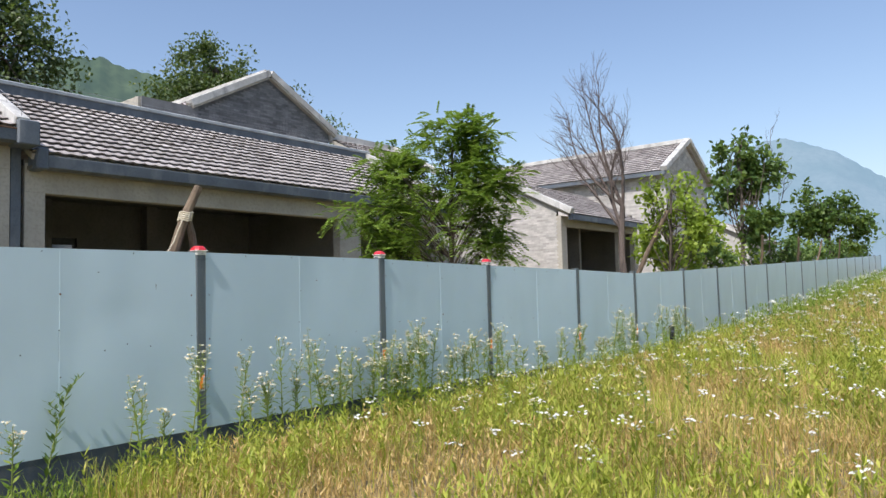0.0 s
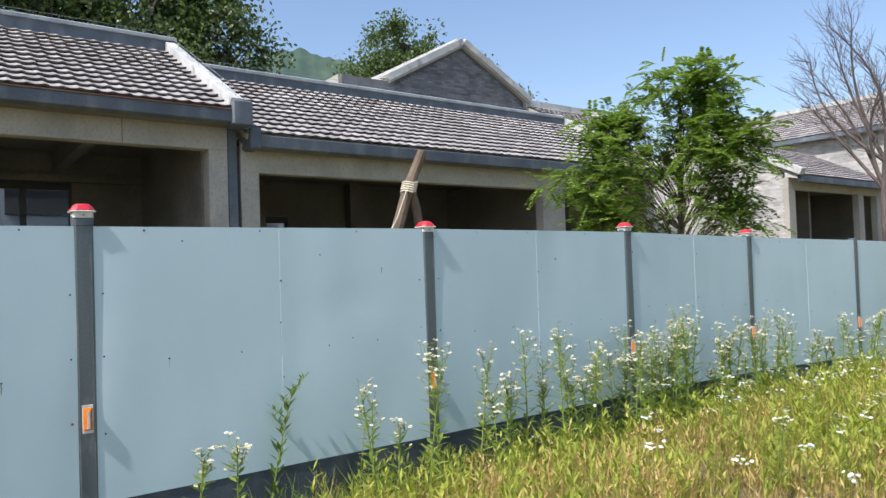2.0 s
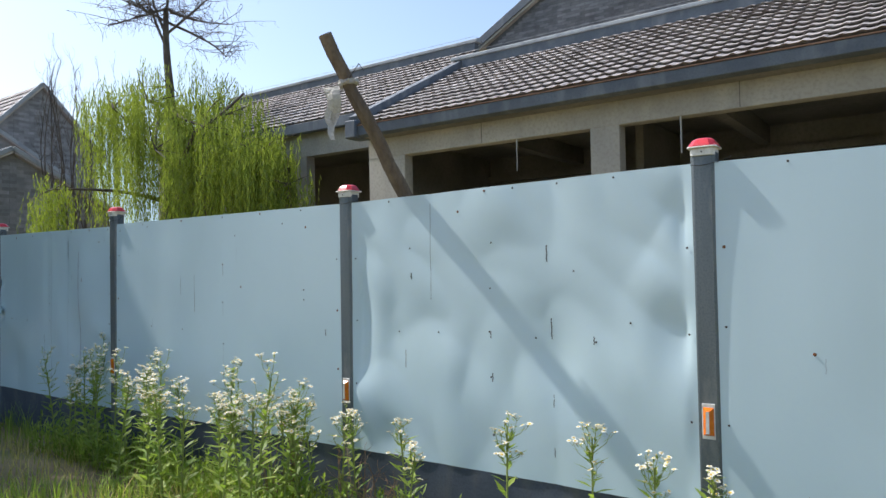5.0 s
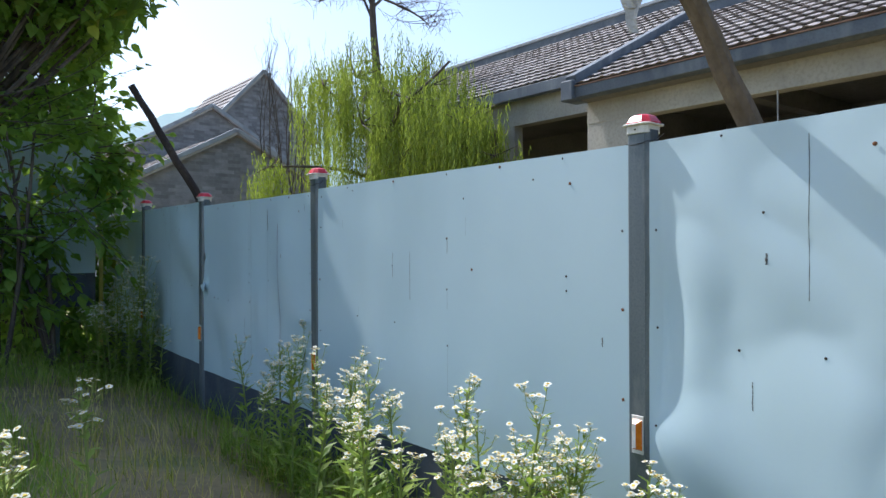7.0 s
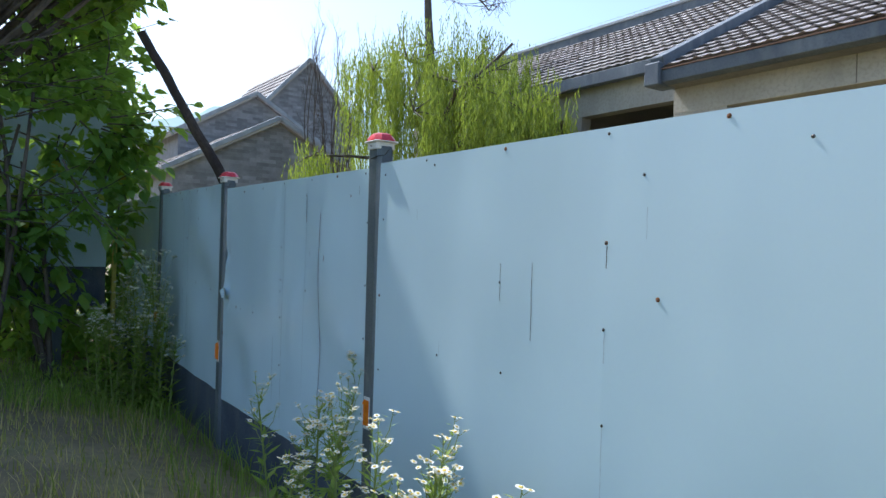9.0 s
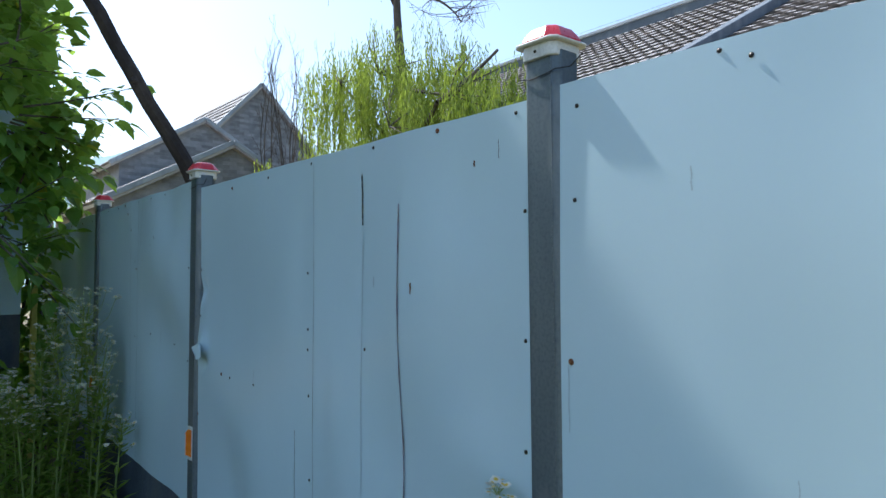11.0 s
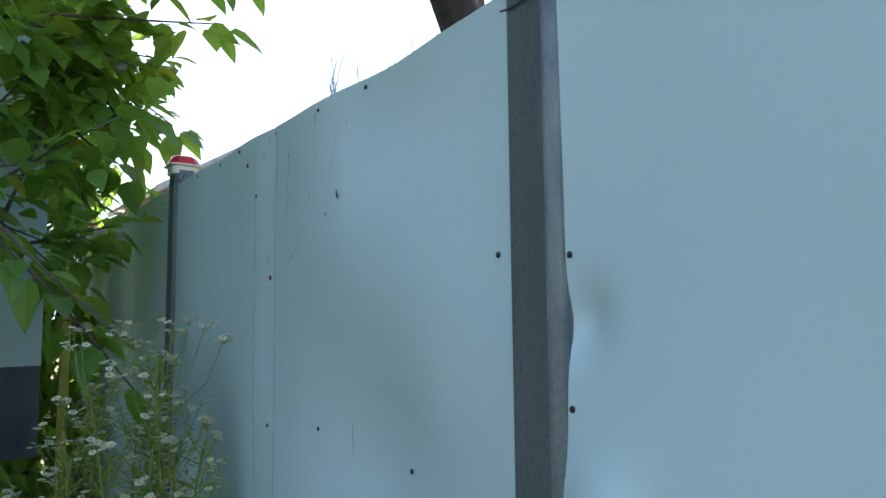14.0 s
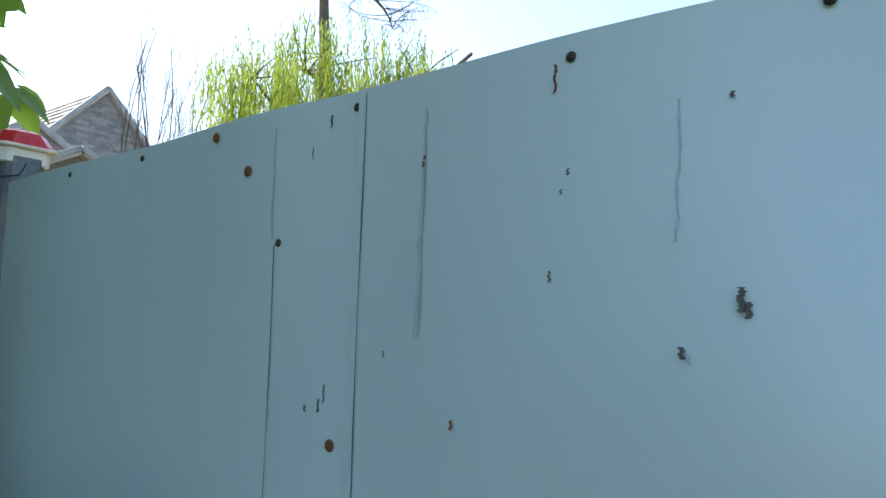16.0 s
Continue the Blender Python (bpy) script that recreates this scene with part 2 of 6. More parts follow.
class MB:
    """Collects vertices and faces of one mesh."""

    def __init__(self):
        self.v, self.f = [], []

    def add(self, vs, fs):
        o = len(self.v)
        self.v.extend(tuple(p) for p in vs)
        self.f.extend(tuple(o + i for i in f) for f in fs)
        return self

    def box(self, x0, x1, y0, y1, z0, z1):
        vs = [(x, y, z) for z in (z0, z1) for y in (y0, y1) for x in (x0, x1)]
        return self.add(vs, [(0, 2, 3, 1), (4, 5, 7, 6), (0, 1, 5, 4), (2, 6, 7, 3), (0, 4, 6, 2), (1, 3, 7, 5)])

    def prism(self, poly, a, b):
        """A polygon extruded from offset vector a to b."""
        n = len(poly)
        a, b = Vector(a), Vector(b)
        vs = [Vector(p) + a for p in poly] + [Vector(p) + b for p in poly]
        return self.add(vs, [tuple(range(n))[::-1], tuple(range(n, 2 * n))] + [(i, (i + 1) % n, n + (i + 1) % n, n + i) for i in range(n)])

    def tube(self, pts, radii, n=6, cap=True):
        pts = [Vector(p) for p in pts]
        o = len(self.v)
        side = None
        for i, p in enumerate(pts):
            d = (pts[min(i + 1, len(pts) - 1)] - pts[max(i - 1, 0)]).normalized()
            if side is None:
                side = d.cross(Vector((0.31, 0.89, 0.34))).normalized()
            side = (side - d * side.dot(d)).normalized()
            up = d.cross(side)
            for k in range(n):
                a = 2 * math.pi * k / n
                self.v.append(tuple(p + (side * math.cos(a) + up * math.sin(a)) * radii[i]))
        for i in range(len(pts) - 1):
            for k in range(n):
                self.f.append((o + i * n + k, o + i * n + (k + 1) % n, o + (i + 1) * n + (k + 1) % n, o + (i + 1) * n + k))
        if cap:
            self.f.append(tuple(o + k for k in range(n))[::-1])
            self.f.append(tuple(o + (len(pts) - 1) * n + k for k in range(n)))
        return self

    def lathe(self, prof, n=12, at=(0, 0, 0)):
        o = len(self.v)
        for r, z in prof:
            for k in range(n):
                a = 2 * math.pi * k / n
                self.v.append((at[0] + r * math.cos(a), at[1] + r * math.sin(a), at[2] + z))
        for i in range(len(prof) - 1):
            for k in range(n):
                self.f.append((o + i * n + k, o + i * n + (k + 1) % n, o + (i + 1) * n + (k + 1) % n, o + (i + 1) * n + k))
        self.f.append(tuple(o + k for k in range(n))[::-1])
        self.f.append(tuple(o + (len(prof) - 1) * n + k for k in range(n)))
        return self

    def leaf(self, p, d, nrm, length, width, tip=0.55):
        """A pointed leaf, folded a little along its middle rib."""
        d = d.normalized()
        s = d.cross(nrm)
        s = s.normalized() if s.length > 1e-6 else Vector((1, 0, 0))
        u = s.cross(d)
        a = p + d * length * (1 - tip)
        return self.add([p, a + s * width / 2 + u * width * 0.12, p + d * length, a - s * width / 2 + u * width * 0.12], [(0, 1, 2), (0, 2, 3)])

    def mesh(self, name, material, smooth=False):
        me = bpy.data.meshes.new(name)
        me.from_pydata(self.v, [], self.f)
        if material:
            me.materials.append(material)
        if smooth:
            me.polygons.foreach_set("use_smooth", [True] * len(me.polygons))
        me.update()
        return me


def part(name, mb, material, parent=None, label="", smooth=False, bevel=0.0):
    """One mesh object, under a thing or a part."""
    me = mb if isinstance(mb, bpy.types.Mesh) else mb.mesh(name, material, smooth)
    if bevel:
        bm = bmesh.new()
        bm.from_mesh(me)
        bmesh.ops.bevel(bm, geom=bm.edges[:], offset=bevel, segments=1, affect="EDGES", clamp_overlap=True)
        bm.to_mesh(me)
        bm.free()
    ob = new(name, me)
    ob.parent = parent
    if label:
        tagged(ob, label)
    return ob


def thing(name, label, category, group="", kind="", at=(0, 0, 0)):
    e = new(name)
    e.location = at
    e.empty_display_size = 0.2
    return tagged(e, label, category, group, kind)


def rnd(a, b):
    return random.uniform(a, b)


def smooth01(a, b, x):
    t = max(0.0, min(1.0, (x - a) / (b - a)))
    return t * t * (3 - 2 * t)


# ---- ground ----


def ground_z(x, y):
    """Height of the meadow: a bank that climbs away from the hoarding and along it."""
    z = -0.5 + 0.30 * smooth01(-6.9, -5.2, x) + 0.035 * max(0.0, min(x, 6) + 5.5)
    up = max(0.0, y - 6)
    z += 0.036 * max(0.0, y - 14) * smooth01(8, 30, y)
    z += 0.02 * up * smooth01(-6.6, -3.0, x) * (1 - smooth01(40, 120, y) * 0.6)
    z += 0.05 * noise.noise(Vector((x * 0.45, y * 0.45, 3.1)))
    if x < -7.05:
        z = -0.5 + 0.036 * max(0.0, y - 14) * smooth01(8, 30, y)
    if y > 75:
        z -= 0.036 * (y - 75) + 0.02 * (y - 75) * 0.4 * smooth01(-6.6, -3, x)
    return z


def spaced(lo, hi, near0, near1, fine, coarse):
    out, v = [], lo
    while v < hi:
        out.append(v)
        v += fine if near0 <= v < near1 else min(coarse, max(fine, 0.22 * min(abs(v - near0), abs(v - near1))))
    return out + [hi]


gx, gy = spaced(-1500, 1500, -9, 8, 0.4, 160), spaced(-1500, 1500, -18, 45, 0.6, 160)
mb = MB()
mb.v = [(x, y, ground_z(x, y)) for y in gy for x in gx]
W = len(gx)
mb.f = [(j * W + i, j * W + i + 1, (j + 1) * W + i + 1, (j + 1) * W + i) for j in range(len(gy) - 1) for i in range(W - 1)]
tagged(part("ground", mb, SOIL, smooth=True), "dry meadow soil banked up beside the hoarding", "ground", kind="structure")

# ---- hoarding ----
FX = -7.0
CAPS = {-6: 2.2, -5: 2.2, -4: 2.12, -3: 2.15, -2: 2.11, -1: 2.13, 0: 2.15, 1: 2.06, 2: 2.09, 3: 2.03, 4: 1.97, 5: 1.92, 6: 2.0, 7: 2.1}
TOPS = {-6: 2.035, -5: 2.035, -4: 1.975, -3: 1.955, -2: 1.955, -1: 1.985, 0: 1.985, 1: 1.985, 2: 1.97, 3: 1.91, 4: 1.85}
POSTX = {-6: -7.18, -5: -7.11, -4: -7.0, -3: -6.995, -2: -7.05, -1: -6.975, 0: -7.03, 1: -6.97, 2: -7.03, 3: -7.1, 4: -6.95}
POSTY = {-6: -17.0, -5: -13.95, -4: -11.16, -3: -8.31, -2: -4.9, -1: -2.04, 0: 1.0, 1: 3.98, 2: 7.02, 3: 9.88, 4: 12.99, 5: 15.7, 6: 18.7}


def post_at(k):
    y = POSTY[k] if k in POSTY else 18.7 + 2.95 * (k - 6)
    x = POSTX[k] if k in POSTX else FX + (0.3 * smooth01(12, 19, y))
    z = CAPS[k] if k in CAPS else 2.1 + 0.033 * (y - 21.6)
    return x, y, z


def octagon(w, d, c):
    return [(d / 2, -w / 2 + c), (d / 2, w / 2 - c), (d / 2 - c, w / 2), (-d / 2 + c, w / 2), (-d / 2, w / 2 - c), (-d / 2, -w / 2 + c), (-d / 2 + c, -w / 2), (d / 2 - c, -w / 2)]


def make_post(lamp, reflect):
    """A pressed-steel hoarding post; its origin is the top of the lamp."""
    t = thing("fence_post", "grey galvanised fence post with red dome lamp and orange reflector" if lamp else "plain grey galvanised fence post without a lamp", "fence post", "hoarding posts")
    prof = octagon(0.142, 0.11, 0.02)
    mb = MB().prism([(x, y, 0) for x, y in prof], (0, 0, -3.1), (0, 0, -0.085))
    part("column", mb, GALV, t, bevel=0.004)
    part("seam", MB().box(0.052, 0.0575, 0.044, 0.049, -3.0, -0.1), GALV, t, "bright folded seam", bevel=0.0015)
    part("slot", MB().box(-0.02, 0.012, 0.0705, 0.0735, -0.62, -0.36), STREAK, t, "dark slot in the side")
    if lamp:
        b = MB()
        for w0, w1, z0, z1 in ((0.136, 0.142, -0.105, -0.062), (0.168, 0.17, -0.062, -0.053)):
            b.prism([(x, y, 0) for x, y in octagon(w0, w0, 0.018)], (0, 0, z0), (0, 0, z1))
        part("lamp_base", b, WHITEPL, t, "dirty white plastic lamp base", bevel=0.003)
        d = MB()
        rings = [(0.158, -0.053), (0.158, -0.047), (0.138, -0.03), (0.134, -0.027), (0.112, -0.012), (0.08, -0.003), (0.04, 0.0)]
        for i, (w, z) in enumerate(rings):
            d.v.extend((x, y, z) for x, y in octagon(w, w, w * 0.22))
            if i:
                o = 8 * (i - 1)
                d.f.extend((o + k, o + (k + 1) % 8, o + 8 + (k + 1) % 8, o + 8 + k) for k in range(8))
        d.f.append(tuple(range(48, 56)))
        part("lamp_dome", d, REDLENS, t, "red plastic lamp dome")
        part("screw", MB().lathe([(0.005, 0), (0.005, 0.003), (0.002, 0.005)], 8), SCREW, t).matrix_basis = pose(0.071, 0.0, -0.085, 0, 90, 0)
        w = MB().tube([(0.058, -0.066, -0.155), (0.061, -0.03, -0.162), (0.062, 0.03, -0.158), (0.06, 0.066, -0.15), (0.03, 0.1, -0.145), (0.035, 0.15, -0.12)], [0.0022] * 6, 5)
        part("tie_wire", w, WIRE, t)
    if reflect:
        part("reflector_plate", MB().box(0.0555, 0.0605, -0.036, 0.036, -1.635, -1.435), WHITEPL, t, bevel=0.002)
        r = MB().add([(0.06, -0.03, -1.615), (0.06, 0.03, -1.615), (0.06, 0.03, -1.455), (0.06, -0.03, -1.455), (0.088, -0.009, -1.6), (0.088, 0.009, -1.6), (0.088, 0.009, -1.475), (0.088, -0.009, -1.475)],
                     [(4, 5, 6, 7), (0, 1, 5, 4), (1, 2, 6, 5), (2, 3, 7, 6), (3, 0, 4, 7)])
        part("reflector", r, ORANGE, t, "orange plastic reflector")
        part("reflector_rib", MB().box(0.0875, 0.0905, -0.009, 0.009, -1.6, -1.475), WHITEPL, t)
    return t


KNOWN, MARKS = {}, {}
# screws of each panel, (y, z)
KNOWN[-5] = [(-12.137, 1.989), (-11.863, 1.993), (-12.509, 1.999), (-12.863, 2.008), (-13.152, 2.01), (-13.477, 2.023), (-13.947, 2.025), (-12.757, 1.924), (-12.67, 1.794), (-12.538, 1.485), (-12.548, 0.973), (-11.258, 1.47), (-11.258, 0.898), (-12.143, 1.012), (-11.645, 0.97), (-14.219, 1.468), (-14.219, 0.869)]
KNOWN[-4] = [(-11.075, 1.457), (-11.075, 1.18), (-11.08, 0.6), (-9.752, 1.42), (-9.747, 1.165), (-9.747, 1.073), (-9.737, 0.867), (-9.727, 0.496), (-9.217, 1.924), (-9.721, 1.918), (-10.156, 1.904), (-10.624, 1.901), (-8.803, 1.924), (-10.699, 0.872), (-10.579, 0.863), (-10.286, 0.858), (-9.281, 1.108), (-8.385, 1.594), (-8.385, 1.198), (-8.385, 0.865), (-8.39, 0.39), (-8.42, 1.905)]
KNOWN[-3] = [(-8.19, 1.61), (-8.21, 1.15), (-8.2, 0.7), (-8.18, 1.88), (-7.748, 1.944), (-7.67, 1.899), (-6.461, 1.484), (-6.461, 1.13), (-6.456, 0.741), (-6.461, 1.932), (-7.092, 1.946), (-5.93, 1.946), (-5.413, 1.941), (-6.203, 1.272), (-5.358, 1.781), (-5.388, 1.248), (-5.387, 1.164), (-7.08, 0.857), (-7.101, 1.289), (-7.607, 0.869), (-6.28, 1.75), (-5.642, 1.826), (-5.0, 1.5), (-5.0, 1.08), (-5.0, 0.6)]
KNOWN[-2] = [(-3.491, 1.581), (-3.508, 1.263), (-3.52, 0.961), (-3.513, 0.648), (-3.499, 0.253), (-3.162, 0.934), (-2.723, 0.928), (-2.495, 1.055), (-4.215, 1.351), (-4.232, 1.564), (-4.357, 0.931), (-3.964, 0.942), (-2.866, 1.376), (-2.973, 1.95), (-2.576, 1.949), (-3.305, 1.951), (-3.534, 1.947), (-4.431, 1.935), (-3.772, 1.814), (-4.8, 1.5), (-4.8, 1.0), (-4.8, 0.5), (-2.14, 1.5), (-2.14, 1.0), (-2.14, 0.5)]
KNOWN[-1] = [(-0.474, 1.508), (-0.503, 1.258), (-0.51, 0.808), (0.488, 0.93), (0.036, 0.92), (-0.361, 1.74), (-0.432, 1.951), (0.201, 1.957), (0.604, 1.958), (-1.102, 1.95), (-1.599, 1.95), (-1.937, 1.5), (-1.937, 1.051), (-1.937, 0.502), (0.907, 1.499), (0.907, 1.045), (0.907, 0.592), (-1.5, 0.92)]
KNOWN[0] = [(2.476, 1.541), (2.469, 1.194), (2.483, 0.741), (2.13, 0.982), (1.571, 0.986), (2.903, 0.965), (3.137, 1.012), (3.387, 0.971), (2.836, 1.753), (1.684, 1.877), (2.459, 0.351), (1.119, 1.499), (1.119, 1.045), (1.119, 0.491), (3.861, 1.5), (3.861, 1.051), (1.409, 1.957), (2.308, 1.956), (3.2, 1.955)]
KNOWN[1] = [(5.455, 1.527), (5.431, 1.122), (5.447, 0.76), (4.526, 0.959), (5.055, 0.962), (5.946, 0.923), (6.456, 0.939), (5.73, 1.661), (5.443, 0.096), (4.09, 1.5), (4.09, 1.001), (6.957, 1.499), (6.957, 0.995), (4.598, 1.955), (5.311, 1.956), (6.235, 1.952)]
# dirt runs, seam lines, scratches and torn holes of each panel, (y, top, bottom, half width, material)
MARKS[-4] = [(-9.31, 1.823, 1.611, 0.006, STREAK), (-9.306, 1.601, 0.394, 0.0022, FAINT), (-9.025, 1.672, 0.141, 0.0045, PURPLE), (-8.939, 1.375, 1.335, 0.0045, RUST), (-9.692, 1.913, 0.093, 0.0013, STREAK), (-9.857, 0.697, 0.195, 0.002, STREAK), (-10.286, 0.929, 0.858, 0.003, FAINT), (-8.622, 1.783, 1.763, 0.005, RUST), (-8.501, 1.834, 1.774, 0.0018, STREAK), (-9.21, 1.4, 1.36, 0.004, FAINT)]
MARKS[-5] = [(-12.687, 1.989, 1.803, 0.003, FAINT), (-12.681, 1.792, 0.495, 0.0012, STREAK), (-12.363, 1.967, 1.897, 0.002, FAINT), (-12.363, 1.893, 1.649, 0.003, FAINT), (-12.486, 2.013, -0.034, 0.0012, STREAK), (-11.941, 1.707, 1.683, 0.0045, STREAK), (-11.935, 1.693, 1.677, 0.004, STREAK), (-11.996, 1.649, 1.637, 0.004, STREAK), (-11.989, 1.641, 1.632, 0.0016, FAINT), (-12.363, 1.899, 1.882, 0.003, RUST), (-12.137, 1.851, 1.843, 0.002, STREAK), (-12.143, 1.826, 1.819, 0.0018, STREAK), (-12.155, 1.73, 1.717, 0.002, STREAK), (-12.296, 1.548, 1.535, 0.0025, RUST), (-12.424, 1.629, 1.619, 0.0018, STREAK), (-11.954, 1.912, 1.905, 0.003, STREAK), (-12.555, 1.573, 1.545, 0.0016, STREAK), (-12.566, 1.551, 1.531, 0.0022, STREAK), (-12.595, 1.54, 1.529, 0.003, STREAK), (-12.56, 1.992, 1.971, 0.002, STREAK), (-12.595, 1.944, 1.922, 0.0016, STREAK), (-11.952, 1.047, 0.964, 0.003, FAINT), (-12.007, 1.913, 1.755, 0.0016, FAINT), (-12.158, 1.984, 1.947, 0.0022, RUST)]
MARKS[-3] = [(-7.097, 1.38, 1.198, 0.002, STREAK), (-6.884, 1.39, 1.036, 0.0022, STREAK), (-6.456, 1.471, 1.38, 0.003, STREAK), (-6.456, 0.73, 0.386, 0.002, FAINT), (-5.133, 0.919, 0.868, 0.005, STREAK), (-6.456, 1.116, 0.994, 0.003, FAINT), (-8.219, 1.139, 0.95, 0.0016, FAINT), (-7.591, 0.946, 0.866, 0.002, FAINT), (-7.827, 1.662, 1.601, 0.003, FAINT), (-6.261, 1.623, 1.501, 0.0016, FAINT)]
MARKS[-2] = [(-3.061, 1.55, 1.44, 0.006, STREAK), (-3.046, 1.07, 0.93, 0.005, STREAK), (-3.03, 0.57, 0.49, 0.004, STREAK), (-3.025, 0.23, 0.17, 0.004, STREAK), (-4.03, 1.893, 1.179, 0.002, STREAK), (-4.215, 1.38, 1.329, 0.006, STREAK), (-4.287, 0.795, 0.664, 0.003, STREAK), (-3.498, 0.678, 0.618, 0.006, STREAK), (-3.508, 0.969, 0.918, 0.005, STREAK), (-2.737, 0.961, 0.911, 0.005, STREAK)]
MARKS[-1] = [(-0.432, 1.901, 1.199, 0.002, STREAK), (-0.502, 1.259, 1.138, 0.004, STREAK), (0.488, 0.935, 0.855, 0.003, STREAK), (-1.45, 0.9, 0.82, 0.003, FAINT), (0.03, 1.399, 1.339, 0.002, FAINT), (-0.432, 1.199, 0.897, 0.004, FAINT)]
MARKS[0] = [(3.447, 1.63, 1.58, 0.004, STREAK), (2.467, 1.189, 0.898, 0.003, FAINT), (1.57, 0.976, 0.916, 0.003, FAINT)]
MARKS[1] = [(5.444, 0.758, 0.497, 0.003, STREAK), (5.434, 0.076, -0.024, 0.004, STREAK)]
# where the two sheets of a panel meet
MEET = {-5: -12.498, -4: -9.697, -3: -6.461, -2: -3.498, -1: -0.452, 0: 2.477, 1: 5.444}
KMIN, KMAX = -6, 20
# how much lower the reflector sits on some posts
LOWER = {-1: 0.08, -2: 0.14, -3: 0.2, -4: 0.17, -5: 0.2}
lamp_post = make_post(True, True)
bare_post = make_post(False, True)
plain_post = make_post(False, False)
first = {0: lamp_post, 1: bare_post, 2: plain_post}
used = set()
for k in range(KMIN, KMAX + 1):
    kind_ = 0 if k <= 3 else (1 if k <= 5 else 2)
    src = first[kind_]
    x, y, z = post_at(k)
    m = pose(x, y, z, rnd(-0.4, 0.4), rnd(-0.3, 0.3), rnd(-2, 2))
    if kind_ in used:
        ob = copy_thing(src, m)
        for c in ob.children:
            if c.name.startswith("reflector"):
                c.location.z -= LOWER.get(k, 0.0)
    else:
        src.matrix_basis = m
        used.add(kind_)

SCREWM = MB().lathe([(0.0068, 0), (0.0068, 0.001), (0.0045, 0.0022), (0.002, 0.0035)], 10).mesh("screw", SCREW)
RUSTM = MB().lathe([(0.0095, 0), (0.0095, 0.0012), (0.006, 0.003), (0.002, 0.0045)], 10).mesh("screw", RUST)
PANEL_LABEL = {-2: "badly dented pale blue steel hoarding panel, buckled and creased", -4: "pale blue steel hoarding panel with dents, scratches and dark drips", -5: "pale blue steel hoarding panel with rusty screws and long seams"}


TOPSHIFT = {(-5, 1): 0.036, (-4, 0): -0.02, (-4, 1): -0.02}


def dent_field(k, j):
    """Dents of one sheet as (u, v, radius_u, radius_v, depth)."""
    r = random.Random(100 * k + j)
    if k == -2:
        d = [(r.uniform(0.05, 1.45), r.uniform(0.1, 1.9), r.uniform(0.1, 0.32), r.uniform(0.12, 0.4), r.uniform(-0.025, 0.02)) for _ in range(4)]
        return d + [(0.02, 1.1, 0.16, 0.5, -0.05)] * (j == 0) + [(1.42, 1.62, 0.12, 0.2, -0.04), (1.3, 0.95, 0.16, 0.25, -0.03)] * (j == 1)
    n, a = (9, 0.026) if k <= -4 else (6, 0.007)
    if k == -5 and j == 1:
        return [(0.62, 1.5, 0.3, 0.32, 0.05), (0.75, 0.95, 0.35, 0.28, -0.05), (0.8, 1.85, 0.25, 0.2, -0.04), (0.25, 1.2, 0.2, 0.5, 0.012), (1.0, 1.35, 0.2, 0.4, 0.015), (0.3, 0.5, 0.3, 0.3, 0.02)]
    if k == -4 and j == 1:
        return [(0.35, 1.5, 0.2, 0.45, -0.022), (0.75, 1.35, 0.28, 0.5, 0.02), (0.2, 0.8, 0.2, 0.3, 0.018), (0.6, 0.75, 0.25, 0.25, -0.02), (1.1, 0.85, 0.15, 0.15, 0.02), (1.0, 1.75, 0.25, 0.25, -0.015)]
    if k == -4 and j == 0:
        return [(0.05, 1.36, 0.05, 0.06, -0.03), (0.09, 1.02, 0.07, 0.09, 0.035), (0.12, 0.93, 0.05, 0.05, -0.03), (0.45, 0.8, 0.3, 0.3, 0.02), (0.25, 1.5, 0.25, 0.5, -0.018), (0.9, 0.5, 0.3, 0.4, 0.02), (1.1, 1.3, 0.3, 0.5, 0.014), (0.5, 0.3, 0.2, 0.25, -0.03)]
    return [(r.uniform(0, 1.5), r.uniform(0.1, 1.95), r.uniform(0.12, 0.4), r.uniform(0.2, 0.6), r.uniform(-a, a)) for _ in range(n)]


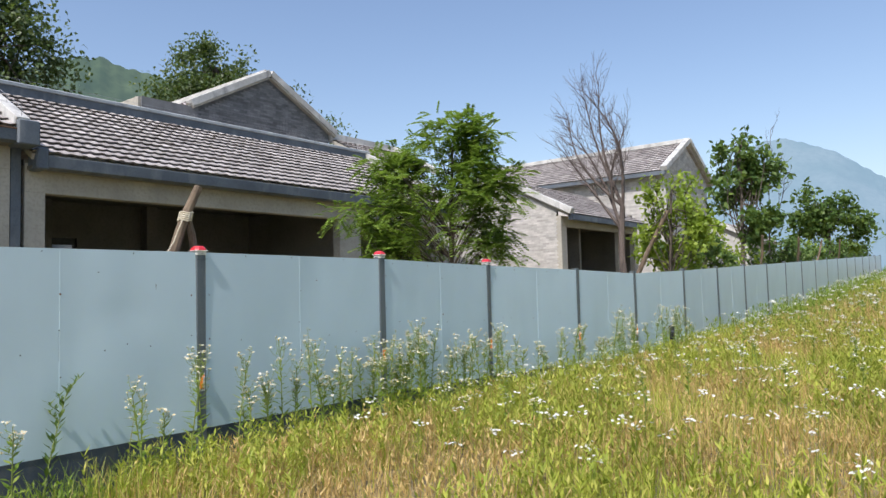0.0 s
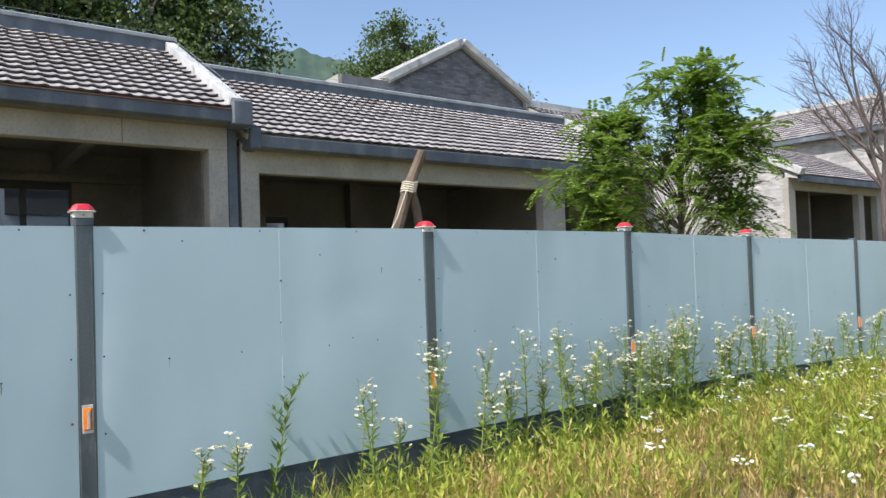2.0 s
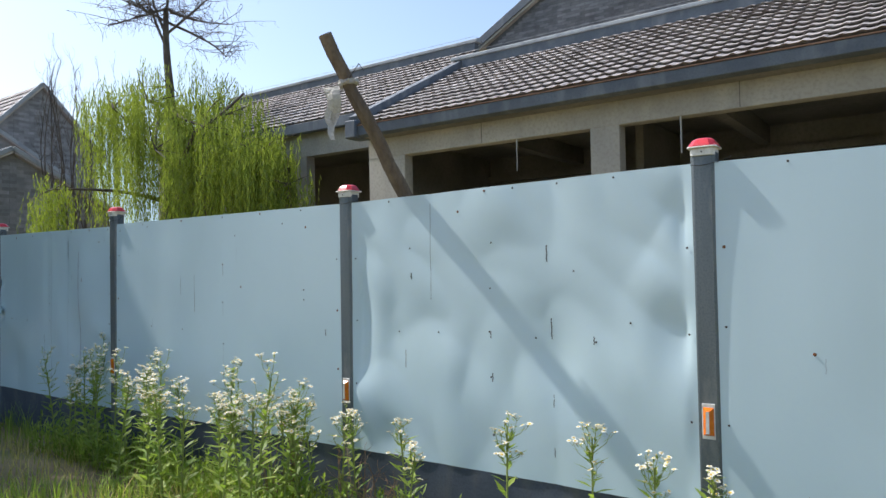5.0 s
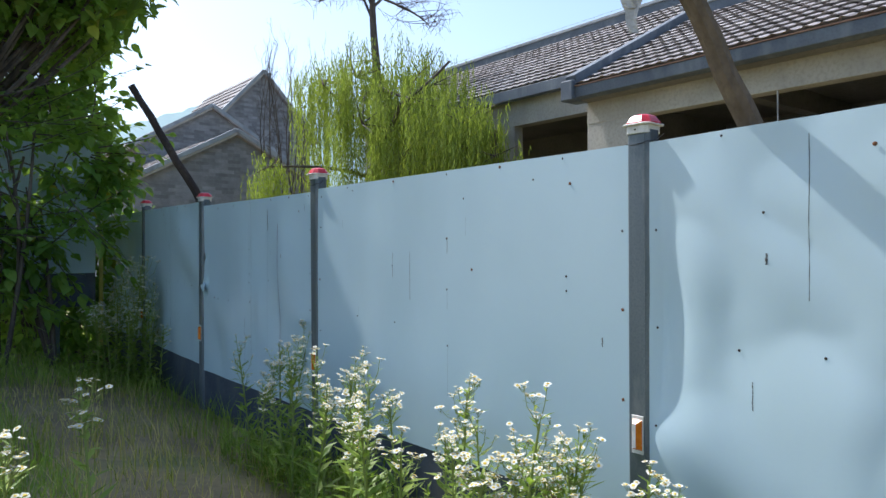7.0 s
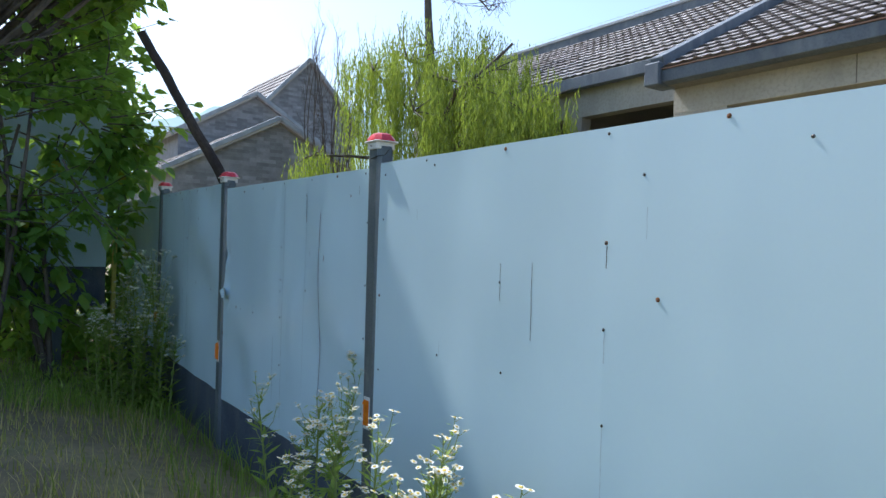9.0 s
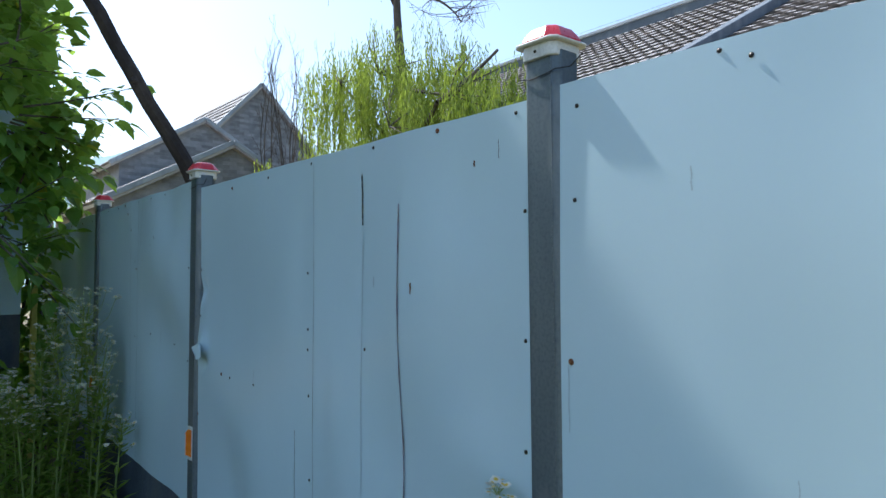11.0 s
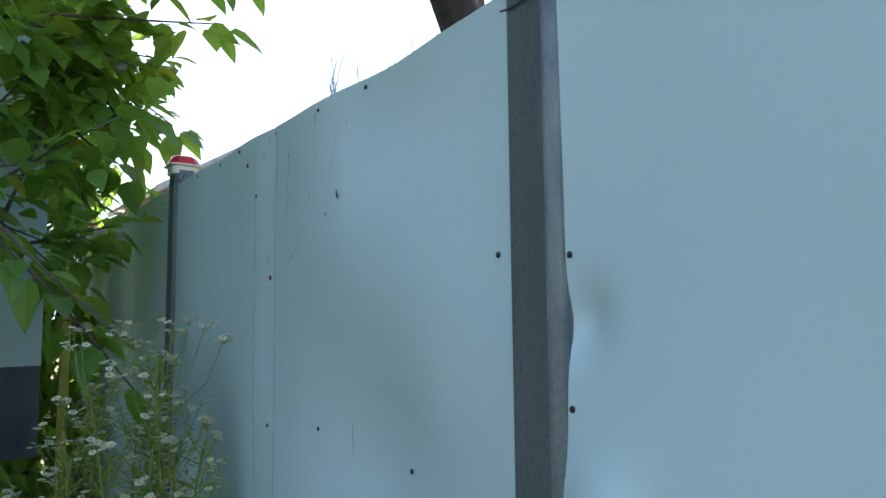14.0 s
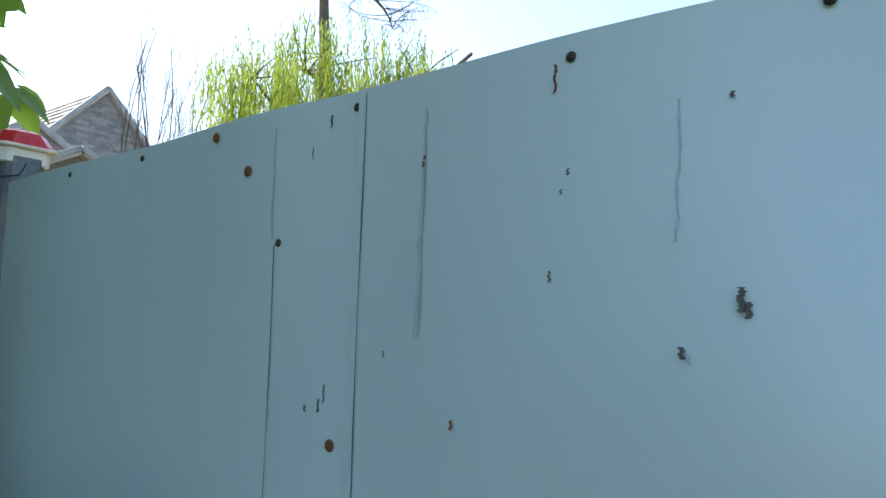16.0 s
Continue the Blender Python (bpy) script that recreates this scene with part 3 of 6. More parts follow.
for k in range(KMIN, KMAX):
    xa, ya, za = post_at(k)
    xb, yb, zb = post_at(k + 1)
    ya, yb = ya + 0.06, yb - 0.06
    xa, xb = xa + 0.04, xb + 0.04
    za, zb = TOPS.get(k, za - 0.14), TOPS.get(k + 1, zb - 0.14)
    za, zb = za + TOPSHIFT.get((k, 0), 0), zb + TOPSHIFT.get((k, 1), 0)
    ba, bb = za - 1.98, zb - 1.98
    if k >= 4:
        ba, bb = ba - 0.1, bb - 0.1
    t = thing("site_hoarding", PANEL_LABEL.get(k, "pale blue painted steel hoarding panel on a dark plinth"), "fence panel", "hoarding panels", at=(xa, ya, ba))
    near = -6 <= k <= 3
    L = yb - ya
    meet = MEET.get(k, (ya + yb) / 2) - ya
    for j in (0, 1):
        half = (meet, L - meet)[j]
        start = (0.0, meet - 0.006)[j]
        nu, nv = (56, 68) if k in (-2, -4) else ((26, 34) if near else (5, 5))
        dents = dent_field(k, j)
        mb = MB()
        for b in range(nv + 1):
            for a in range(nu + 1):
                u, v = a / nu * (half + 0.012), b / nv
                y = start + u
                f = y / L
                lo, hi = (bb - ba) * f, (za - ba) * (1 - f) + (zb - ba) * f
                dz = v * 1.98
                dx = 0.0
                for (cu, cv, ru, rv, dep) in dents:
                    dx += dep * math.exp(-((u - cu) / ru) ** 2 - ((dz - cv) / rv) ** 2)
                dx *= smooth01(0.0, 0.2, half - u) if j == 0 else smooth01(0.0, 0.2, u)
                if k == -2:
                    n1 = noise.noise(Vector((y * 1.1, dz * 1.0, 5.0)))
                    n2 = noise.noise(Vector((y * 2.3 + dz, dz * 1.9, 9.0)))
                    dx += 0.034 * (abs(n1) - 0.2) + 0.016 * (abs(n2) - 0.2)
                if k != -4:
                    dx *= smooth01(0.0, 0.07, u) if j == 0 else smooth01(0.0, 0.07, half - u)
                dx += 0.003 * noise.noise(Vector((y * 2 + k * 7, dz * 1.2, 1.0))) + (0.013 if k in (-5, -4) else 0.004) * noise.noise(Vector((y * 2.4 + k * 5, dz * 0.7, 4.0))) * smooth01(0.0, 0.15, u) * smooth01(0.0, 0.15, half - u)
                mb.v.append(((xb - xa) * f + dx + 0.003 * j, y, lo + (hi - lo) * v))
        for b in range(nv):
            for a in range(nu):
                o = b * (nu + 1) + a
                mb.f.append((o, o + 1, o + nu + 2, o + nu + 1))
        s = part("sheet", mb, PAINT, t, smooth=True)
        rim = MB()
        loop = [a for a in range(nu + 1)] + [b * (nu + 1) + nu for b in range(1, nv + 1)] + [nv * (nu + 1) + a for a in range(nu - 1, -1, -1)] + [b * (nu + 1) for b in range(nv - 1, -1, -1)]
        for a, b in zip(loop, loop[1:]):
            p, q = Vector(mb.v[a]), Vector(mb.v[b])
            rim.add([p, q, q - Vector((0.0028, 0, 0)), p - Vector((0.0028, 0, 0))], [(0, 1, 2, 3)])
        part("folded_edge", rim, PAINT, s)
        if near:
            r = random.Random(7 * k + j)
            spots = []
            for v in (0.13, 0.36, 0.62, 0.85):
                spots += [(0.025 if j == 0 else half - 0.02, v + r.uniform(-0.03, 0.03))] + ([(0.05, v + r.uniform(-0.05, 0.05))] if j else [])
            for a in range(3):
                spots.append((r.uniform(0.1, 0.4) + a * half / 3, 0.972 + r.uniform(-0.006, 0.006)))
                spots.append((r.uniform(0.1, 0.4) + a * half / 3, 0.52 + r.uniform(-0.03, 0.03)))
            if k in KNOWN:
                y00 = ya + start
                spots = [(yy - y00, min(0.987, (zz - ba - (bb - ba) * (yy - ya) / L) / 1.98)) for yy, zz in KNOWN[k] if 0 <= yy - y00 <= half]
            for u, v in spots:
                a, b = min(nu, max(0, round(u / half * nu))), min(nv, max(0, round(v * nv)))
                f = (start + u) / L
                lo, hi = (bb - ba) * f, (za - ba) * (1 - f) + (zb - ba) * f
                out = max(mb.v[b * (nu + 1) + e][0] for e in (max(0, a - 1), a, min(nu, a + 1)))
                p = Vector((out, start + u, lo + (hi - lo) * v))
                q = new("screw", RUSTM if r.random() < 0.15 else SCREWM)
                q.parent = s
                q.matrix_basis = pose(p.x + 0.0005, p.y, p.z, 0, 90, 0)
        for yy, z1, z0, w, m_ in MARKS.get(k, ()):
            u = yy - ya - start
            if 0 < u < half and near:
                run = MB()
                for i in range(13):
                    z = z1 + (z0 - z1) * i / 12
                    a, b = min(nu, round(u / half * nu)), min(nv, max(0, round((z - ba) / 1.98 * nv)))
                    x = max(mb.v[b * (nu + 1) + a][0], mb.v[b * (nu + 1) + min(nu, a + 1)][0], mb.v[b * (nu + 1) + max(0, a - 1)][0]) + 0.0012
                    ww = w * (0.3 + 0.7 * abs(math.sin(2.1 + i * 1.7 + yy * 9)))
                    c = yy - ya + 0.0012 * math.sin(i * 0.9 + yy * 30)
                    run.v += [(x, c - ww, z - ba), (x, c + ww, z - ba)]
                    if i:
                        o = len(run.v) - 4
                        run.f.append((o, o + 1, o + 3, o + 2))
                q = part("drip_stain", run, m_, s, "thin mark on the sheet: dirt runs, seams, scratches, torn holes")
                q.visible_shadow = False
    part("top_rail", MB().prism([(-0.075, 0, za - ba - 0.06), (-0.045, 0, za - ba - 0.06), (-0.045, 0, za - ba - 0.015), (-0.075, 0, za - ba - 0.015)], (0, 0, 0), (xb - xa, L, zb - za)), GALV, t)
    low = min(ground_z(xa + 0.05, ya), ground_z(xb + 0.05, yb)) - ba - 0.25
    part("plinth", MB().prism([(-0.05, 0, low), (-0.008, 0, low), (-0.008, 0, 0.01), (-0.05, 0, 0.01)], (0, 0, 0), (xb - xa, L, bb - ba)), NAVY, t, "dark blue-grey plinth strip", bevel=0.004)

# curled tears in the sheet edge beside a post
for y, z, r_, up_ in ((-10.985, 1.03, 0.075, -1),):
    mb = MB()
    for i in range(9):
        for j in range(7):
            a, f = math.pi * (0.1 + 0.8 * i / 8), j / 6
            mb.v.append((-6.915 + 0.012 * f * f + 0.006 * math.sin(5 * a), y + r_ * f * math.cos(a) + 0.02, z + up_ * r_ * f * math.sin(a) * 1.3))
    for i in range(8):
        for j in range(6):
            o = i * 7 + j
            mb.f.append((o, o + 1, o + 8, o + 7))
    tagged(part("torn_sheet_curl", mb, PAINT, smooth=True), "curled torn flap of pale blue sheet beside a post", "metal scrap")

# ---- houses ----
ROWS_, COLW = 13, 0.31


def tile_template(expo):
    """One interlocking roll tile: local x across, y up the slope, z out of the roof."""
    prof = [(0.0, 0.004), (0.07, 0.0), (0.15, 0.006), (0.215, 0.026), (0.27, 0.022), (0.312, 0.004)]
    vs = []
    for y, lift in ((-0.03, 0.08), (expo + 0.02, 0.006)):
        vs += [(x, y, z + lift) for x, z in prof]
    vs += [(x, 0.08, z - 0.006) for x, z in prof]
    n = len(prof)
    fs = [(i, i + 1, n + i + 1, n + i) for i in range(n - 1)] + [(2 * n + i, 2 * n + i + 1, i + 1, i) for i in range(n - 1)]
    return vs, fs


def roof_slope(parent, name, eave, ridge, along, length, single=0, rows=ROWS_):
    """A tiled slope from an eave corner to a ridge corner, running `length` in the direction `along`."""
    eave, ridge, along = Vector(eave), Vector(ridge), Vector(along).normalized()
    up = ridge - eave
    slen = up.length
    up.normalize()
    nrm = along.cross(up)
    if nrm.z < 0:
        nrm = -nrm
    a = along * length
    deck = MB().prism([eave - nrm * 0.16, ridge - nrm * 0.16, ridge - nrm * 0.02, eave - nrm * 0.02], (0, 0, 0), a)
    d = part(name, deck, CONC, parent)
    expo = slen / rows
    vs, fs = tile_template(expo)
    cols = int(length / COLW)
    step = length / cols
    sx = step / 0.312
    flip = along.cross(up).z < 0
    me = None
    if single:
        mb = MB()
        mb.add([(x * sx, y, z) for x, y, z in vs], fs)
        me = mb.mesh("tile", TILEP)
    rest = MB()
    made = 0
    nv = np.array(vs)
    for r in range(rows):
        for c in range(cols):
            cc = c if not single else (c + cols // 3) % cols
            o = eave + along * (cc * step) + up * (r * expo) + nrm * random.uniform(-0.006, 0.006)
            if made < single:
                q = new("tile", me)
                q.parent = d
                q.matrix_basis = Matrix((Vector((*along, 0)), Vector((*up, 0)), Vector((*nrm, 0)), Vector((0, 0, 0, 1)))).transposed()
                q.matrix_basis.translation = o
                m = q.matrix_basis.copy()
                m.translation = o
                q.matrix_basis = m
                made += 1
            else:
                base = len(rest.v)
                pts = nv[:, :1] * sx * np.array(along) + nv[:, 1:2] * np.array(up) + nv[:, 2:3] * np.array(nrm) + np.array(o)
                rest.v.extend(map(tuple, pts))
                rest.f.extend(tuple(base + i for i in f) for f in fs)
    tagged(part("roof_tiles", rest, TILE, d), kind="stuff")
    return d


def ridge_wall(parent, p, q, h=0.3):
    """A rendered ridge with an overhanging cap, and the lightning wire on its little stands."""
    p, q = Vector(p), Vector(q)
    d = (q - p).normalized()
    s = Vector((-d.y, d.x, 0))
    z = Vector((0, 0, 1))
    part("ridge", MB().prism([p - s * 0.13 - z * 0.25, p + s * 0.13 - z * 0.25, p + s * 0.13 + z * h, p - s * 0.13 + z * h], (0, 0, 0), q - p), TRIM, parent)
    c0 = p + z * h
    part("ridge_cap", MB().prism([c0 - s * 0.2, c0 + s * 0.2, c0 + s * 0.2 + z * 0.1, c0 + s * 0.08 + z * 0.15, c0 - s * 0.08 + z * 0.15, c0 - s * 0.2 + z * 0.1], -d * 0.15, q - p + d * 0.15), TRIMCAP, parent, bevel=0.01)
    w = MB()
    n = max(2, int((q - p).length / 1.4))
    top = [c0 + z * (0.27 + rnd(-0.01, 0.01)) + (q - p) * i / n for i in range(n + 1)]
    w.tube(top, [0.006] * (n + 1), 4)
    for t in top[::1]:
        w.tube([t, t - z * 0.13], [0.006, 0.006], 4)
    part("lightning_wire", w, WIREG, parent)


def verge(parent, a, b, mat_, w=0.3, h=0.22):
    """A rendered coping along the sloping end of a roof."""
    a, b = Vector(a), Vector(b)
    d = (b - a).normalized()
    s = d.cross(Vector((0, 0, 1))).normalized()
    u = s.cross(d)
    if u.z < 0:
        u = -u
    return part("verge_coping", MB().prism([a - s * w / 2 - u * 0.1, a + s * w / 2 - u * 0.1, a + s * w / 2 + u * h, a - s * w / 2 + u * h], (0, 0, 0), b - a), mat_, parent, bevel=0.015)


TRIMCAP = surface("grey_ridge_cap", (0.27, 0.3, 0.32), (0.38, 0.41, 0.42), 1.2, 0.75, 0, 0.2, 25, stain=(0.16, 0.18, 0.2), stain_scale=2)
WIREG = surface("grey_wire", (0.25, 0.25, 0.25), (0.4, 0.4, 0.4), 20, 0.5, 0.6)
BRICKD = surface("grey_brick", (0.13, 0.135, 0.14), (0.19, 0.195, 0.2), 2.2, 0.9, 0, 0.4, 30, island=0.28, stain=(0.22, 0.22, 0.22), stain_scale=1.2)
MORTAR = surface("grey_mortar", (0.08, 0.085, 0.09), (0.13, 0.135, 0.14), 3, 0.95)
BRICKL = surface("pale_grey_brick", (0.4, 0.385, 0.36), (0.52, 0.5, 0.47), 2.2, 0.9, 0, 0.4, 30, island=0.2, stain=(0.3, 0.29, 0.28), stain_scale=1.2)
MORTARL = surface("pale_mortar", (0.4, 0.39, 0.37), (0.5, 0.49, 0.46), 3, 0.95)


def brick_face(parent, name, poly, axis, brick_mat, h=0.105, w=0.36):
    """Courses of bricks proud of a wall inside a polygon. axis 'x': the wall faces +x, polygon of (y, z) at the plane; axis 'y': faces -y, polygon of (x, z)."""
    plane, pts = poly

    def inside(u, v):
        c = False
        for (a, b), (e, f) in zip(pts, pts[1:] + pts[:1]):
            if (b > v) != (f > v) and u < (e - a) * (v - b) / (f - b) + a:
                c = not c
        return c
    us, vs = [p[0] for p in pts], [p[1] for p in pts]
    mb = MB()
    row, v = 0, min(vs)
    while v < max(vs):
        u = min(us) + (w / 2 if row % 2 else 0)
        while u < max(us):
            if all(inside(uu, vv) for uu in (u + 0.01, u + w - 0.01) for vv in (v + 0.005, v + h)):
                t = 0.008 + random.uniform(0, 0.007)
                if axis == "x":
                    mb.box(plane, plane + t, u, u + w - 0.012, v, v + h - 0.012)
                else:
                    mb.box(u, u + w - 0.012, plane - t, plane, v, v + h - 0.012)
            u += w
        row += 1
        v += h
    return tagged(part(name, mb, brick_mat, parent), kind="stuff")


def window_band(parent, x, y0, y1, z0, z1, n):
    """A dark metal window with n panes, set in a wall that faces +x."""
    win = part("window_frame", MB().box(x, x + 0.08, y0, y1, z1 - 0.22, z1), FRAME, parent, "black metal window head")
    part("window_sill", MB().box(x, x + 0.08, y0, y1, z0, z0 + 0.08), FRAME, win)
    for i in range(n + 1):
        yy = y0 + (y1 - y0) * i / n
        part("mullion", MB().box(x + 0.002, x + 0.078, yy - 0.08, yy + 0.08, z0 + 0.08, z1 - 0.22), FRAME, win)
    for i in range(n):
        a, b = y0 + (y1 - y0) * i / n + 0.08, y0 + (y1 - y0) * (i + 1) / n - 0.08
        g = part("pane", MB().box(x + 0.03, x + 0.036, a, b, z0 + 0.08, z1 - 0.22), GLASS, win)
        g.visible_shadow = False


FLOOR = 0.35
# the house opposite, with the wide open bays
hm = thing("open_house", "unfinished single-storey house, grey tiled roof and open concrete bays", "house")
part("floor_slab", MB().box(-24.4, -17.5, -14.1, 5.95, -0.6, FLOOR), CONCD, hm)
part("beam", MB().box(-18.2, -17.85, -14.2, 5.95, 4.58, 5.3), CONC, hm, "cast concrete beam with joint lines", bevel=0.012)
for y0, y1 in ((-14.2, -12.9), (-7.45, -6.75), (5.5, 5.95)):
    part("column", MB().box(-18.22 if y1 < 5 else -18.3, -17.86, y0, y1, FLOOR, 4.6), CONC, hm, bevel=0.012)
for yy in (-10.4, -4.2, -1.6, 1.1, 3.6):
    part("joint", MB().box(-17.852, -17.846, yy, yy + 0.02, 4.6, 5.28), CONCD, hm)
part("downpipe", MB().box(-18.2, -17.9, 5.97, 6.2, FLOOR, 5.2), TRIM, hm, "dark blue-grey end pier", bevel=0.01)
for y0, y1 in ((5.45, 5.9), (-14.2, -13.9)):
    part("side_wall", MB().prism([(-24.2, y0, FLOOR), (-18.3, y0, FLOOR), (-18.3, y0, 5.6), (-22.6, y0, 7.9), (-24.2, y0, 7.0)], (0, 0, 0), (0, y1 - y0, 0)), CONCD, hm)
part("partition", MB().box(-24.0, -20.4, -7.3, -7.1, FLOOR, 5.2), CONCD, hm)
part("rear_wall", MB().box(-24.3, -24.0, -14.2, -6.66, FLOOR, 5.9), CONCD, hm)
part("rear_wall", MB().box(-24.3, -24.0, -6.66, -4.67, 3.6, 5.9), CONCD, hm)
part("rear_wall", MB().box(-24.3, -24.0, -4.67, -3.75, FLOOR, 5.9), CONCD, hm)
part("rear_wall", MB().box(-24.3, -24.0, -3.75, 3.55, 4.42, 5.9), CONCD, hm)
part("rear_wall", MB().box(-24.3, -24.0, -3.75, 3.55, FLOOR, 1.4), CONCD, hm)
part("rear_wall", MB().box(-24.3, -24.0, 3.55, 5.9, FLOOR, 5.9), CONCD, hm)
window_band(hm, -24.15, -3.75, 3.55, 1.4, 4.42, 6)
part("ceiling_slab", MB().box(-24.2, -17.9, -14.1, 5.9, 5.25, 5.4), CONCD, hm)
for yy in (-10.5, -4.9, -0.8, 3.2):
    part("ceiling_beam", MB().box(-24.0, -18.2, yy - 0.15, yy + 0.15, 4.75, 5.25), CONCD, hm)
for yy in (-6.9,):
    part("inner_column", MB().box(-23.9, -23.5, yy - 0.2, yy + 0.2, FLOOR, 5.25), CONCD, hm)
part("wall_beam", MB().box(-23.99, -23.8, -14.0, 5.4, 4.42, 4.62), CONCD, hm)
roof_slope(hm, "roof", (-17.3, -14.1, 5.46), (-22.6, -14.1, 8.24), (0, 1, 0), 20.0, 300)
part("rear_roof", MB().prism([(-22.6, 0, 8.24), (-27.0, 0, 6.0), (-27.0, 0, 5.8), (-22.6, 0, 8.05)], (0, -14.1, 0), (0, 5.9, 0)), TILE, hm)
ridge_wall(hm, (-22.6, -14.3, 8.22), (-22.6, 6.0, 8.22))
part("fascia", MB().prism([(-17.45, 0, 5.12), (-17.24, 0, 5.16), (-17.22, 0, 5.42), (-17.45, 0, 5.42)], (0, -14.3, 0), (0, 6.1, 0)), TRIM, hm, "blue-grey rendered gutter fascia", bevel=0.012)
part("drip_edge", MB().box(-17.4, -17.2, -14.1, 5.9, 5.423, 5.452), EAVE, hm)
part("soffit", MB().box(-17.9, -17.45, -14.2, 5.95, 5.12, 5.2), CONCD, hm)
verge(hm, (-17.3, 5.98, 5.52), (-22.6, 5.98, 8.32), TRIML)
verge(hm, (-17.3, -14.2, 5.52), (-22.6, -14.2, 8.3), TRIM, 0.32)
part("corner_block", MB().box(-17.75, -17.12, 5.85, 6.32, 5.08, 5.66), TRIM, hm, bevel=0.03)
part("corner_block", MB().box(-17.75, -17.12, -14.45, -14.05, 5.1, 5.6), TRIM, hm, bevel=0.03)
w = MB()
pts = [Vector((-17.3, 5.98, 5.75)).lerp(Vector((-22.6, 5.98, 8.5)), i / 6) + Vector((0, 0, 0.22)) for i in range(7)]
w.tube(pts, [0.007] * 7, 4)
for p in pts:
    w.tube([p, p - Vector((0, 0, 0.24))], [0.007, 0.007], 4)
part("lightning_wire", w, WIREG, hm)
for yy in (-9.4, -5.4):
    part("loose_rod", MB().tube([(-17.9, yy, 4.6), (-17.88, yy + 0.01, 3.8)], [0.02, 0.012], 5), TRIML, hm)

# the lower house beside it
he = thing("open_house", "unfinished low house with grey roll-tiled roof and concrete frame", "house")
part("floor_slab", MB().box(-24.4, -17.7, 6.2, 22.4, -0.6, FLOOR), CONCD, he)
part("beam", MB().box(-18.3, -17.95, 6.3, 22.4, 4.1, 4.8), CONC, he, bevel=0.012)
for y0, y1 in ((6.3, 6.77), (16.52, 17.55), (21.9, 22.4)):
    part("column", MB().box(-18.32, -17.96, y0, y1, FLOOR, 4.12), CONC, he, bevel=0.012)
part("side_wall", MB().prism([(-24.2, 22.1, FLOOR), (-18.32, 22.1, FLOOR), (-18.32, 22.1, 5.2), (-22.5, 22.1, 7.3), (-24.2, 22.1, 6.5)], (0, 0, 0), (0, 0.3, 0)), BRICKL, he)
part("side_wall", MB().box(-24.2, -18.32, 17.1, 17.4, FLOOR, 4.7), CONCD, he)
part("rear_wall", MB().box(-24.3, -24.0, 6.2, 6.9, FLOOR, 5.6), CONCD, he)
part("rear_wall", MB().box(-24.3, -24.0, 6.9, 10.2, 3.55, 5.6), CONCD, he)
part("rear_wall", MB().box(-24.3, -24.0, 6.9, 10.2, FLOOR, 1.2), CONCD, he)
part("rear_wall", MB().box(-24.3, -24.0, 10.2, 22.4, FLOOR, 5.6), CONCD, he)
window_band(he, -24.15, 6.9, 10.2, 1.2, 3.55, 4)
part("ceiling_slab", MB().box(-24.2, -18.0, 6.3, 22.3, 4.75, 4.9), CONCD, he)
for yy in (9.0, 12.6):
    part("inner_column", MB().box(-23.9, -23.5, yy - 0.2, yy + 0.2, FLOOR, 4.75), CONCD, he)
roof_slope(he, "roof", (-17.5, 6.3, 4.98), (-22.5, 6.3, 7.62), (0, 1, 0), 16.2, 300)
part("rear_roof", MB().prism([(-22.5, 0, 7.62), (-26.0, 0, 5.9), (-26.0, 0, 5.7), (-22.5, 0, 7.4)], (0, 6.4, 0), (0, 22.4, 0)), TILE, he)
ridge_wall(he, (-22.5, 6.4, 7.6), (-22.5, 22.4, 7.6), 0.26)
part("fascia", MB().prism([(-17.65, 0, 4.62), (-17.44, 0, 4.66), (-17.42, 0, 4.94), (-17.65, 0, 4.94)], (0, 6.35, 0), (0, 22.5, 0)), TRIM, he, bevel=0.012)
part("soffit", MB().box(-18.0, -17.65, 6.35, 22.4, 4.64, 4.72), CONCD, he)
part("corner_block", MB().box(-17.95, -17.38, 6.36, 6.62, 4.6, 5.12), TRIM, he, bevel=0.03)
verge(he, (-17.45, 22.5, 5.05), (-22.5, 22.5, 7.72), TRIML)


